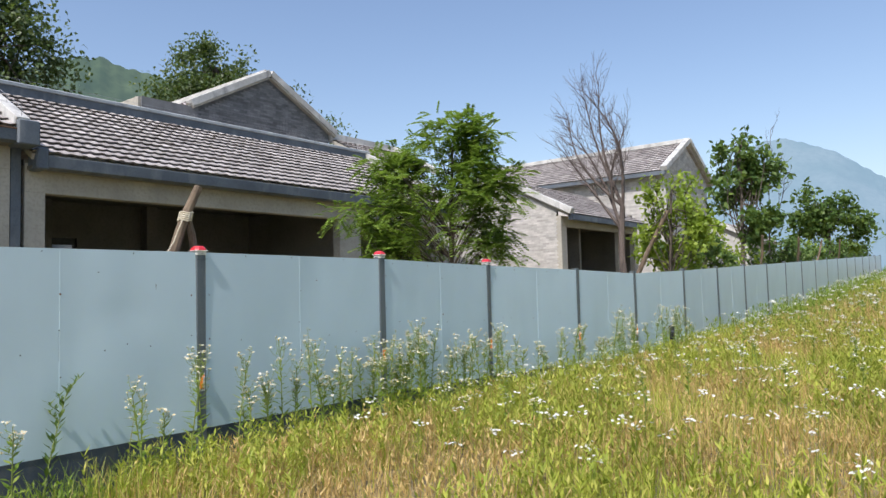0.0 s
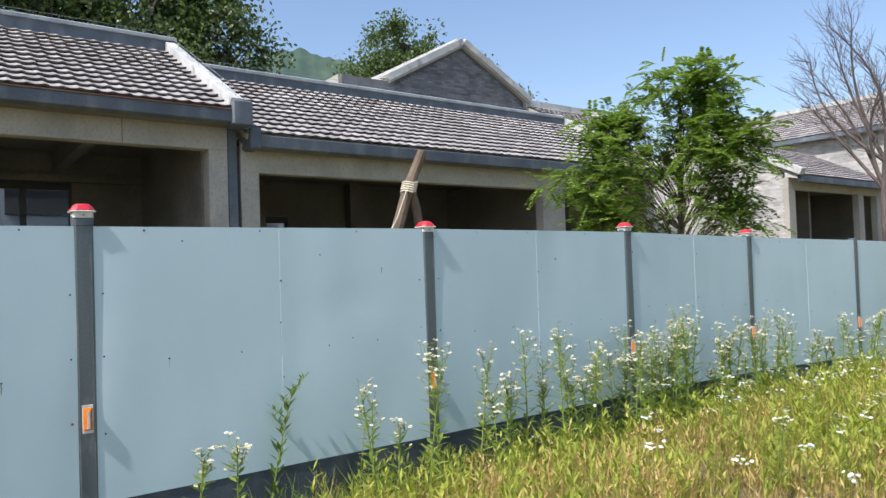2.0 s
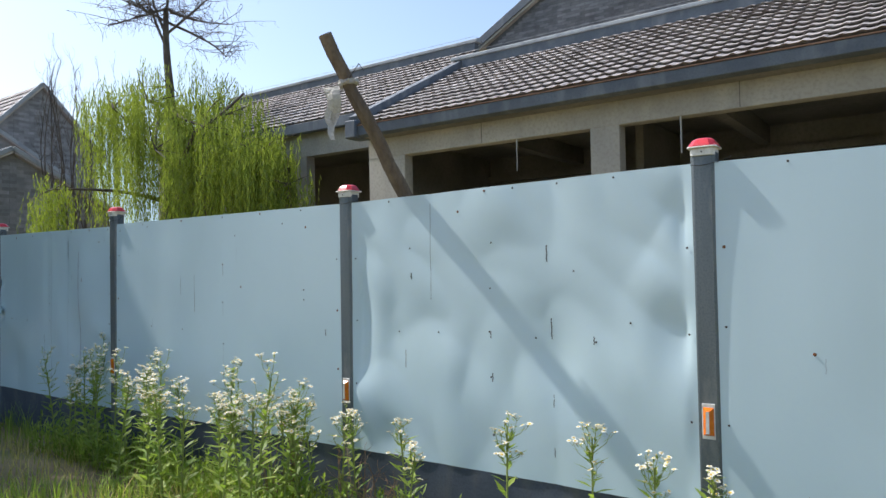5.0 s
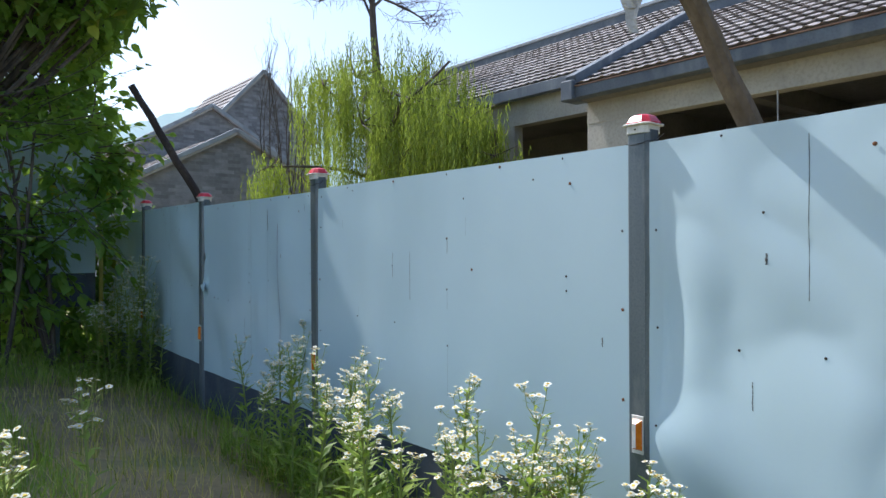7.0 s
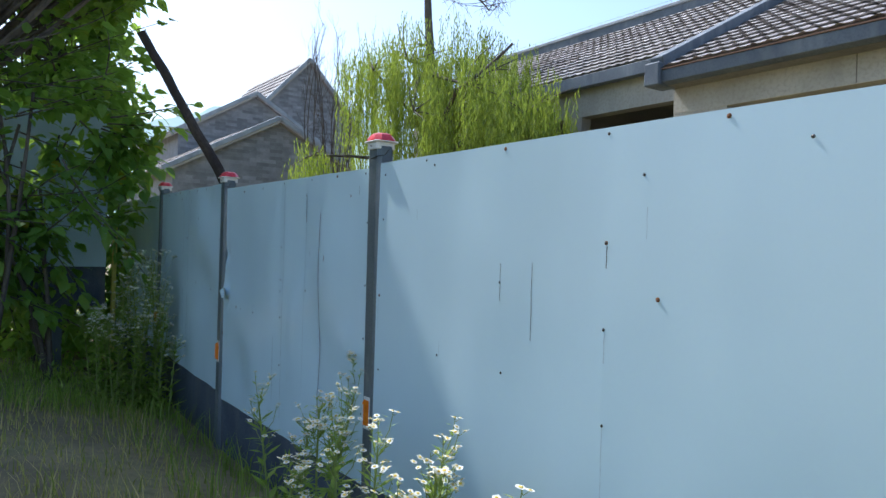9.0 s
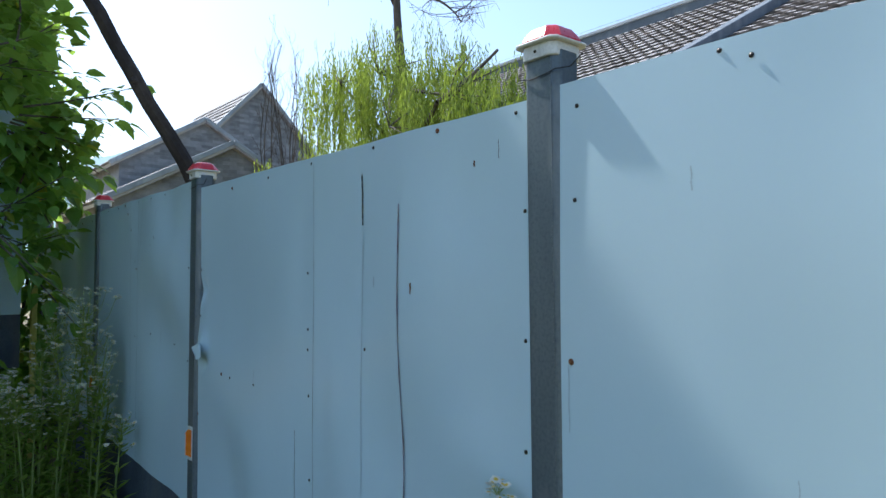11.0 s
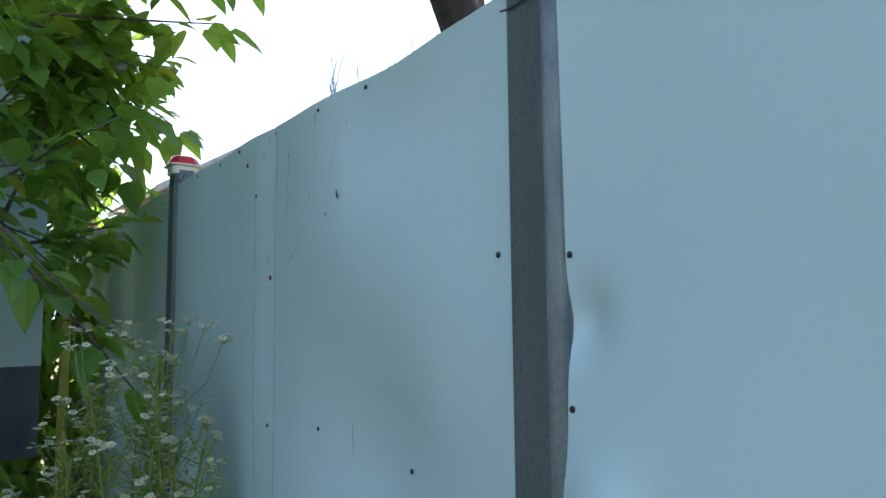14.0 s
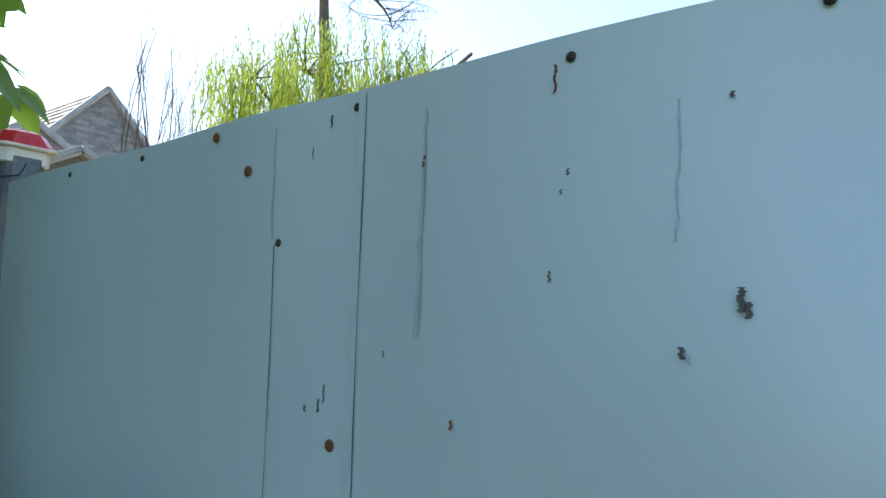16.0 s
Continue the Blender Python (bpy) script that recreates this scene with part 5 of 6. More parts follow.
def bare_tree(name, label, base, fork, tips, material, r=0.12, twigs=10, spread=0.8, length=1.2):
    t = thing(name, label, "tree")
    mb = MB()
    stem = MB()
    pts = limb(stem, base, fork, r, r * 0.6, 6, 0.06, 8)
    part("trunk", stem, material, t)
    for tip in tips:
        q = limb(mb, pts[-1 - random.randint(0, 1)], tip, r * 0.4, 0.012, 10, 0.12, 6)
        for p in q[3:]:
            for _ in range(twigs // 4):
                d = (Vector(tip) - pts[-1]).normalized() + rdir() * spread
                tw = limb(mb, p, p + d * length * rnd(0.4, 1.0), 0.011, 0.004, 6, 0.2, 4)
                for s_ in tw[2:5]:
                    limb(mb, s_, s_ + (d + rdir() * spread) * length * rnd(0.2, 0.5), 0.006, 0.003, 3, 0.2, 3)
    part("crown", mb, material, t)
    return t


bare_tree("dead_tree", "leafless dead tree with a fan of thin twigs", (-9.35, 22.0, -0.4), (-9.8, 22.0, 4.2), [(-11.2, 22.1, 8.5), (-11.9, 22.3, 7.6), (-10.9, 21.7, 8.0), (-11.5, 21.8, 7.0), (-10.3, 22.4, 7.2), (-9.5, 21.6, 6.6), (-12.0, 22.0, 6.4), (-10.6, 22.2, 8.6)], DEADBARK, 0.15, 16, 0.55, 0.95)
leafy_tree("climber_bush", "bright yellow-green climber over a sapling beside the dead tree", (-8.3, 22.4, -0.4), (-8.2, 22.3, 4.6), [(-8.3, 22.3, 4.6, 0.9, 0.9, 1.0), (-7.9, 22.3, 3.4, 1.1, 1.0, 1.1), (-8.9, 22.4, 3.0, 0.8, 0.8, 0.9), (-7.3, 22.6, 3.3, 0.6, 0.7, 0.5)], VINE, 0.2, 50, 11, BARK, 0.07, "bush")
t = thing("timber_prop", "bare timber prop beside the dead tree", "pole", "timber props")
part("shaft", MB().tube([(-9.5, 21.6, 1.2), (-8.9, 21.8, 2.6), (-8.2, 21.9, 3.9)], [0.08, 0.075, 0.07], 8), WOOD, t)
leafy_tree("broadleaf_tree", "slender dark green tree behind the far hoarding", (-9.6, 35.0, 0.2), (-9.4, 35.0, 8.4), [(-9.6, 35, 7.6, 1.4, 1.3, 1.2), (-10.2, 35, 6.0, 1.1, 1.1, 1.2), (-8.6, 35.4, 6.6, 0.9, 1.0, 1.4), (-8.6, 35.0, 4.2, 1.0, 1.0, 1.2)], SHRUB, 0.34, 60, 11, BARK, 0.12)
leafy_tree("broadleaf_tree", "round dark green tree far along the hoarding", (-9.8, 58.0, 0.8), (-9.7, 58.0, 7.5), [(-9.9, 58, 7.2, 2.2, 1.8, 1.9), (-10.8, 58, 5.4, 1.8, 1.6, 1.4), (-8.6, 58.3, 5.6, 1.7, 1.6, 1.5)], SHRUB, 0.4, 90, 12, BARK, 0.15)
bare_tree("bare_sapling", "leafless pale sapling behind the far hoarding", (-8.7, 36.5, 0.4), (-8.6, 36.5, 4.5), [(-8.3, 36.5, 9.0), (-8.9, 36.5, 8.0), (-7.9, 36.6, 7.4)], DEADBARK, 0.05, 6, 0.3, 0.9)
for i in range(16):
    y = 24 + i * 2.9 + rnd(-0.8, 0.8)
    x = -8.4 - rnd(0, 1.8)
    h = rnd(1.9, 3.1) + 0.033 * max(0, y - 20)
    leafy_tree("shrub", "leafy green shrub showing over the hoarding", (x, y, ground_z(-8, y)), (x, y, h), [(x, y, h - 0.1, 1.0, 1.1, 0.7), (x + 0.3, y + 0.7, h - 0.5, 0.9, 0.9, 0.6)], VINE if i % 3 == 0 else SHRUB, 0.22, 50, 8, BARK, 0.05, "shrub")

for i, (x, y, h, s) in enumerate(((-46, -1.5, 23, 4.4), (-47, 5.5, 26, 4.8), (-45, 12.5, 23, 4.5), (-49, 32.0, 22.5, 4.6), (-49, 40.0, 20.0, 3.6))):
    leafy_tree("poplar_tree", "tall dark green poplar with glinting leaves behind the houses", (x, y, 0), (x, y, h * 0.9), [(x, y, h - 1.4 * s * 0.6, s * 0.7, s * 0.7, s * 0.75), (x, y - 0.5 * s, h - 1.5 * s, s * 0.8, s * 0.8, s * 0.8), (x, y + 0.5 * s, h - 1.5 * s, s * 0.85, s * 0.8, s * 0.8), (x, y, h - 2.4 * s, s, s, s)], POPLAR, 0.33, 300, 20, BARK, 0.4)

# the willow
t = thing("willow_tree", "large yellow-green weeping willow with a bare broken top", "tree")
wood, crown = MB(), MB()
WX, WY = -18.55, -24.9
trunk = limb(wood, (WX + 0.6, WY, -0.5), (WX, WY, 8.6), 0.34, 0.16, 10, 0.02, 10)
top = limb(wood, trunk[-1], (WX + 0.15, WY, 11.6), 0.16, 0.1, 6, 0.04, 8)
for tip in ((WX - 1.8, WY + 0.4, 12.8), (WX - 2.8, WY, 11.8), (WX + 0.6, WY, 14.2), (WX + 2.0, WY, 11.4), (WX - 0.6, WY, 14.4), (WX + 1.4, WY, 13.4), (WX - 2.6, WY, 10.4), (WX + 2.6, WY + 0.3, 10.2)):
    q = limb(wood, random.choice(top[2:]), tip, 0.06, 0.02, 8, 0.16, 6)
    for p in q[2:]:
        for _ in range(3):
            d = rdir()
            d.z = abs(d.z) * 0.5
            tw = limb(wood, p, p + d * rnd(0.8, 2.0), 0.018, 0.006, 6, 0.25, 4)
            for s_ in tw[2:]:
                e = s_ + Vector((rnd(-0.5, 0.5), rnd(-0.4, 0.4), rnd(-0.7, 0.1)))
                limb(wood, s_, e, 0.008, 0.004, 4, 0.2, 3)
limb(wood, (-16.9, -21.0, 6.1), (-18.05, -19.9, 7.45), 0.06, 0.04, 6, 0.03, 7)
limb(wood, trunk[6], (-16.9, -21.0, 6.1), 0.09, 0.06, 6, 0.05, 7)
HANG = ((2.2, -0.1, 7.4, 1.2, 70), (0.3, 0.4, 8.5, 1.5, 72), (4.3, -0.1, 4.3, 0.6, 26), (1.4, 0.85, 7.6, 1.6, 60), (1.4, 4.1, 6.3, 1.4, 56), (0.8, 5.9, 5.3, 1.2, 54), (0.5, 7.05, 4.2, 0.9, 40), (2.2, 2.5, 5.6, 1.2, 40), (-1.2, 1.3, 7.8, 1.4, 50), (0.1, 3.4, 7.0, 1.3, 56), (0.4, 4.9, 5.9, 1.2, 46))
for ox, oy, oz, sp, cnt in HANG:
    root = trunk[random.randint(5, 9)]
    c = Vector((WX + ox, WY + oy, oz))
    limb(wood, root, c, 0.1, 0.03, 7, 0.12, 6)
    for i in range(cnt):
        a, rr = rnd(0, 2 * math.pi), math.sqrt(rnd(0, 1))
        p0 = c + Vector((math.cos(a) * sp * rr, math.sin(a) * min(2.2, sp * 1.3) * rr, sp * 0.8 * (1 - rr * rr) + rnd(-0.9, 0.5)))
        ln0 = min(rnd(1.0, 5.0), p0.z - 1.4)
        if noise.noise(p0 * 0.75) < -0.2 or p0.z > 9.4 + noise.noise(Vector((p0.x * 1.3, p0.y * 1.3, 3))):
            continue
        if i % 6 == 0:
            limb(wood, c, p0, 0.03, 0.008, 4, 0.1, 4)
        for _ in range(7):
            p = p0 + Vector((rnd(-0.17, 0.17), rnd(-0.17, 0.17), rnd(-0.5, 0.1)))
            ln = ln0 * rnd(0.6, 1.05)
            sway = Vector((rnd(-0.2, 0.2), rnd(-0.2, 0.2), 0))
            nleaf = int(ln * 10)
            for k in range(nleaf):
                f = k / nleaf
                q = p + Vector((0, 0, -ln * f)) + sway * math.sin(2.2 * f) + Vector((rnd(-0.025, 0.025), rnd(-0.025, 0.025), 0))
                crown.leaf(q, Vector((rnd(-0.45, 0.45), rnd(-0.45, 0.45), -1)), rdir(), rnd(0.13, 0.22), rnd(0.028, 0.042))
part("trunk", wood, BARK, t)
part("crown", crown, WILLOW, t)
for i in range(5):
    x, y = -17.6 - 1.1 * i * 0.7 + rnd(-0.3, 0.3), -33 + rnd(-1, 1)
    bare_tree("bare_sapling", "leafless dark saplings beside the willow", (x + 0.4, y, 0), (x, y, 4.0), [(x + rnd(-0.8, 0.8), y, rnd(8.5, 11)) for _ in range(4)], BARK, 0.07, 6, 0.3, 1.4)

# the mulberry that overhangs the end of the hoarding
t = thing("mulberry_tree", "broad-leaved mulberry overhanging the corner of the hoarding", "tree")
wood, crown = MB(), MB()


def broad_leaf(mb, p, d, n, ln):
    d = d.normalized()
    s = d.cross(n)
    s = s.normalized() if s.length > 1e-5 else Vector((1, 0, 0))
    u = s.cross(d)
    w = ln * 0.36
    droop = Vector((0, 0, -0.12 * ln))
    pts = [p, p + d * ln * 0.18 + s * w * 0.75 + u * w * 0.16, p + d * ln * 0.45 + s * w + u * w * 0.2 + droop * 0.4, p + d * ln * 0.75 + s * w * 0.55 + u * w * 0.1 + droop, p + d * ln + droop * 2,
           p + d * ln * 0.75 - s * w * 0.55 + u * w * 0.1 + droop, p + d * ln * 0.45 - s * w + u * w * 0.2 + droop * 0.4, p + d * ln * 0.18 - s * w * 0.75 + u * w * 0.16, p + d * ln * 0.42, p + d * ln * 0.72 + droop * 0.7]
    mb.add(pts, [(0, 1, 8), (1, 2, 8), (2, 3, 9, 8), (3, 4, 9), (4, 5, 9), (5, 6, 8, 9), (6, 7, 8), (7, 0, 8)])


roots = [Vector((-5.2, -13.9, -0.4)), Vector((-4.4, -14.0, -0.4)), Vector((-5.9, -14.2, -0.4)), Vector((-3.6, -13.4, -0.4))]
rb = random.Random(11)
OVERHANG = [(-7.2, -13.8, 2.9), (-6.95, -14.05, 2.65), (-7.05, -14.2, 2.8), (-7.3, -13.7, 3.2), (-6.9, -14.2, 2.35), (-7.0, -14.4, 2.15), (-6.75, -14.3, 2.5), (-6.8, -14.5, 1.9), (-7.15, -14.3, 2.45)]
for i in range(88 + len(OVERHANG)):
    b = roots[i % 4]
    m1 = b + Vector((rb.uniform(-0.5, 0.5), rb.uniform(-0.3, 0.4), rb.uniform(1.6, 3.6)))
    tip = Vector((rb.uniform(-6.9, -3.0), rb.uniform(-14.6, -13.2), rb.uniform(2.2, 5.4) if i % 3 else rb.uniform(0.9, 3.0)))
    if i % 10 == 0:
        tip = Vector((rb.uniform(-6.9, -6.3), rb.uniform(-14.7, -14.15), rb.uniform(2.3, 3.6)))
    if i % 10 == 5:
        tip = Vector((rb.uniform(-7.2, -6.6), rb.uniform(-14.5, -13.6), rb.uniform(3.2, 4.5)))
    if i % 4 == 1:
        tip = Vector((rb.uniform(-6.7, -5.2), rb.uniform(-14.7, -13.9), rb.uniform(0.2, 2.2)))
    if i >= 88:
        b = roots[2]
        m1 = Vector((-6.2, -14.3, 2.9))
        tip = Vector(OVERHANG[i - 88])
    if i < 16:
        limb(wood, b, m1, 0.035, 0.018, 5, 0.06, 6)
    l2 = limb(wood, m1.lerp(tip, 0.25), tip, 0.012, 0.004, 9, 0.12, 5)
    for j, p in enumerate(l2[1:]):
        for _ in range(4):
            d = (tip - m1).normalized() * 0.5 + Vector((rnd(-1, 1), rnd(-1, 1), rnd(-0.7, 0.3)))
            q = p + d.normalized() * rnd(0.03, 0.14)
            if q.y > -13.45 and q.x < -5.4 and q.z < 3.0:
                continue
            broad_leaf(crown, q, d, Vector((rnd(-0.5, 0.5), rnd(-0.5, 0.5), 1)), rnd(0.11, 0.21))
# High clusters above the view, added dense to keep sun off the panels.
for (x, y, z, rx, ry, rz, cnt) in ((-5.2, -13.9, 6.0, 2.4, 1.5, 1.7, 5600), (-3.9, -14.2, 8.0, 1.8, 1.6, 1.9, 4600), (-6.2, -15.2, 6.4, 1.4, 1.3, 2.2, 1800), (-2.8, -13.8, 5.0, 1.8, 1.4, 2.2, 1600), (-6.6, -14.9, 6.3, 0.9, 1.3, 1.2, 2200), (-6.5, -15.9, 5.7, 0.9, 0.9, 1.1, 2000), (-6.2, -14.6, 8.3, 0.9, 0.9, 1.0, 1900)):
    hub = Vector((x, y, z))
    for _ in range(12):
        d = rdir()
        limb(wood, roots[1] + Vector((0, 0, 3.0)), hub + Vector((d.x * rx, d.y * ry, d.z * rz)) * 0.8, 0.04, 0.008, 6, 0.1, 5)
    for _ in range(cnt):
        d = rdir() * rnd(0.2, 1.0) ** 0.5
        q = hub + Vector((d.x * rx, d.y * ry, d.z * rz))
        if noise.noise(q * 0.9) < -0.36:
            continue
        broad_leaf(crown, q, rdir() + Vector((0, 0, -0.3)), Vector((rnd(-0.6, 0.6), rnd(-0.6, 0.6), 1)), rnd(0.14, 0.24))
part("trunk", wood, BARK, t)
part("crown", crown, MULB, t)
for (x, y, h) in ((-2.2, -13.6, 4.4), (-0.4, -14.2, 5.0), (-4.0, -17.2, 5.6), (-1.4, -17.6, 6.2), (-6.6, -18.6, 3.6), (-9.2, -18.4, 2.6)):
    leafy_tree("broadleaf_tree", "dense dark green shrub tree around the end of the hoarding", (x, y, -0.4), (x, y, h * 0.8), [(x, y, h - 1.0, 1.3, 1.0, 1.0), (x + 0.5, y, h - 2.2, 1.4, 1.1, 1.1), (x - 0.4, y + 0.2, h - 3.2, 1.3, 1.0, 1.0)], MULB, 0.2, 50, 9, BARK, 0.1)

# Tree placed across the sun's path so the panel past the corner stays shaded.
t = leafy_tree("broadleaf_tree", "tall dense green tree added to shade the corner of the hoarding", (-5.6, -17.6, -0.4), (-5.9, -17.4, 5.0), [(-6.3, -17.6, 5.0, 1.0, 1.0, 1.5), (-6.4, -16.9, 3.2, 0.9, 0.7, 1.3), (-6.1, -18.2, 6.2, 1.0, 0.9, 1.2), (-5.0, -17.4, 6.4, 1.3, 1.0, 1.4)], MULB, 0.2, 190, 14, BARK, 0.1)

# Hedge added mainly to block sun from the last bay.
t = thing("hedge", "dense leafy hedge added to shade the corner of the hoarding", "hedge")
wood, crown = MB(), MB()
for i in range(26):
    b = Vector((rnd(-6.8, -5.2), rnd(-18.8, -15.5), -0.5))
    limb(wood, b, b + Vector((rnd(-0.3, 0.3), rnd(-0.3, 0.3), rnd(2.5, 4.0))), 0.03, 0.008, 6, 0.08, 5)
for i in range(7000):
    q = Vector((rnd(-7.05, -5.0), rnd(-19.2, -15.4), rnd(-0.3, 1) ** 1.0 * 4.6))
    if q.z > 3.3 + 1.3 * noise.noise(q * 0.7) or q.z < -0.4:
        continue
    broad_leaf(crown, q, rdir() + Vector((0, 0, -0.3)), Vector((rnd(-0.6, 0.6), rnd(-0.6, 0.6), 1)), rnd(0.14, 0.24))
part("stem", wood, BARK, t)
part("crown", crown, MULB, t)

# ---- weeds ----


def fleabane(seed, height, heads):
    """A tall fleabane: leafy stem and a loose head of small white daisies. Built at the origin; returns its meshes."""
    r = random.Random(seed)
    stem, leaf, petal, eye = MB(), MB(), MB(), MB()
    lean = Vector((r.uniform(-0.1, 0.1), r.uniform(-0.1, 0.1), 0)) * height
    pts = [Vector((0, 0, -0.08)) + lean * (i / 7) ** 1.6 + Vector((0, 0, (height * 0.86 + 0.08) * i / 7)) for i in range(8)]
    stem.tube(pts, [0.009 - 0.0006 * i for i in range(8)], 5, False)
    nl = int(height * 30)
    for i in range(nl):
        f = 0.06 + 0.86 * i / nl
        k = f * 7
        p = pts[int(k)].lerp(pts[min(7, int(k) + 1)], k - int(k))
        a = i * 2.4 + r.uniform(-0.4, 0.4)
        d = Vector((math.cos(a), math.sin(a), r.uniform(0.1, 0.7)))
        leaf.leaf(p, d, Vector((0, 0, 1)), (0.19 - 0.1 * f) * r.uniform(0.8, 1.25), 0.05 - 0.022 * f, 0.5)
    for i in range(heads):
        f = r.uniform(0.7, 1.0)
        k = f * 7
        p = pts[int(k)].lerp(pts[min(7, int(k) + 1)], k - int(k))
        a = i * 2.4
        rad = height * r.uniform(0.03, 0.13) * (1.25 - 0.5 * f)
        q = p + Vector((math.cos(a) * rad, math.sin(a) * rad, height * r.uniform(0.05, 0.17)))
        stem.tube([p, p.lerp(q, 0.5) + Vector((math.cos(a), math.sin(a), 0)) * rad * 0.25, q], [0.0025, 0.002, 0.0015], 4, False)
        for g in (0.15, 0.35, 0.55, 0.78):
            b_ = a + 2.4 * g * 5
            leaf.leaf(p.lerp(q, g), Vector((math.cos(b_), math.sin(b_), 0.4)), Vector((0, 0, 1)), 0.075 - 0.04 * g, 0.016 - 0.007 * g, 0.5)
        for _ in range(r.choice((2, 3, 4, 5))):
            e = q + Vector((r.uniform(-0.03, 0.03), r.uniform(-0.03, 0.03), r.uniform(-0.012, 0.014)))
            stem.tube([q - Vector((0, 0, 0.025)), e], [0.0012, 0.0012], 3, False)
            n = Vector((r.uniform(-0.5, 0.5), r.uniform(-0.5, 0.5), 1)).normalized()
            s_ = n.cross(Vector((0.2, 1, 0))).normalized()
            u = n.cross(s_)
            R = r.uniform(0.0135, 0.0195)
            ring = [e + (s_ * math.cos(b * math.pi / 5) + u * math.sin(b * math.pi / 5)) * R * (1.0 if b % 2 else 0.8) + n * 0.002 for b in range(10)]
            petal.add([e] + ring, [(0, 1 + b, 1 + (b + 1) % 10) for b in range(10)])
            ce = [e + (s_ * math.cos(b * math.pi / 3) + u * math.sin(b * math.pi / 3)) * R * 0.42 + n * 0.003 for b in range(6)]
            eye.add(ce + [e + n * 0.0055], [(b, (b + 1) % 6, 6) for b in range(6)])
    return stem, leaf, petal, eye


def plant(meshes, m, label="tall fleabane weed with small white daisy heads"):
    t = thing("fleabane_plant", label, "wildflower", "fleabane plants along the hoarding")
    t.matrix_basis = m
    for nm, me in zip(("stem", "leaves", "petals", "floret_disc"), meshes):
        tagged(part(nm, me, None, t), kind="stuff" if nm in ("petals", "floret_disc", "leaves") else "")
    return t


KINDS = []
for i in range(17):
    b = fleabane(40 + i, 0.7 + 0.08 * i, 8 + i % 5 + i // 2)
    KINDS.append([b[0].mesh("stem", STEM), b[1].mesh("leaves", HERB), b[2].mesh("petals", PETAL), b[3].mesh("floret_disc", YOLK)])
rw = random.Random(5)
spots = [(-6.35, -3.05, 1.05), (-6.4, -2.2, 0.95), (-6.2, -0.95, 0.85), (-6.3, -0.68, 1.0), (-6.4, 1.55, 0.95), (-6.5, 1.9, 1.0),
         (-6.78, -12.84, 1.57), (-6.78, -12.67, 1.35), (-6.83, -13.07, 1.98), (-6.75, -13.27, 1.94), (-6.65, -13.02, 1.62), (-6.8, -12.94, 1.55), (-6.7, -13.12, 1.84), (-6.6, -13.52, 1.62), (-6.5, -13.22, 1.48), (-6.82, -12.37, 0.99), (-6.8, -13.62, 1.53), (-6.4, -13.62, 1.35), (-6.3, -13.42, 1.17), (-6.55, -12.82, 1.17), (-6.8, -8.55, 1.35),
         (-6.4, -7.84, 1.15), (-6.4, -8.4, 1.1), (-5.8, -5.6, 1.0), (-4.75, -6.5, 1.0), (-6.4, -5.6, 1.25), (-6.5, -6.95, 1.15), (-6.5, -5.0, 1.0), (-4.3, -5.5, 1.0), (-5.95, -6.5, 1.0), (-5.95, -6.0, 1.05), (-6.45, -2.55, 1.05), (-6.3, -2.0, 0.9), (-6.45, -4.9, 1.0), (-4.2, -7.4, 0.9), (-3.6, -6.6, 0.8), (-6.0, -5.2, 0.95), (-5.7, -4.8, 0.9)]
for i in range(22):
    y = rw.uniform(-8.0, -4.6)
    spots.append((rw.uniform(-6.65, -6.2 if y < -6 else -5.7), y, rw.uniform(0.85, 1.2)))
for i in range(10):
    spots.append((rw.uniform(-6.7, -6.2), rw.uniform(-5.2, -3.6), rw.uniform(0.7, 1.0)))
for i in range(16):
    spots.append((rw.uniform(-6.85, -6.2), rw.uniform(-13.7, -12.9), rw.uniform(0.9, 1.25)))
for i in range(62):
    spots.append((rw.uniform(-6.75, -5.9), rw.uniform(2.9, 8.5), rw.uniform(0.75, 1.5)))
for i in range(58):
    spots.append((rw.uniform(-6.8, -5.4), rw.uniform(8.0, 18.0), rw.uniform(0.75, 1.4)))
for i in range(76):
    spots.append((rw.uniform(-6.0, 2.0), rw.uniform(5.0, 22.0), rw.uniform(0.4, 0.8)))
for x, y, h in spots:
    k = max(0, min(16, round((h - 0.7) / 0.08) + rw.randint(-1, 1)))
    s = h / (0.7 + 0.08 * k)
    plant(KINDS[k], pose(x, y, ground_z(x, y), rw.uniform(-5, 5), rw.uniform(-5, 5), rw.uniform(0, 360)) @ Matrix.Diagonal((s, s, s, 1)))

# dry brown weeds by the foot of the dented panel
DRY = foliage("dry_brown_weed", [(0.0, (0.16, 0.09, 0.05)), (1.0, (0.36, 0.24, 0.15))], 0.2, 0.7, (0.4, 0.3, 0.15))
for wx, wy, wh in ((-6.4, -5.05, 0.75), (-6.5, -4.3, 0.6), (-6.35, -3.9, 0.5), (-6.45, -0.35, 0.6), (-6.3, 0.9, 0.55)):
    t = thing("dry_weed", "dry brown branching weed beside the hoarding", "weed", at=(wx, wy, ground_z(wx, wy)))
    st = MB()
    for i in range(9):
        top = Vector((rnd(-0.16, 0.16), rnd(-0.2, 0.2), wh * rnd(0.6, 1.05)))
        q = limb(st, (0, 0, -0.04), top, 0.005, 0.0018, 6, 0.12, 4)
        for p in q[2:]:
            for _ in range(2):
                limb(st, p, p + Vector((rnd(-0.09, 0.09), rnd(-0.09, 0.09), rnd(0.01, 0.09))), 0.0018, 0.001, 3, 0.2, 3)
    part("stem", st, DRY, t)

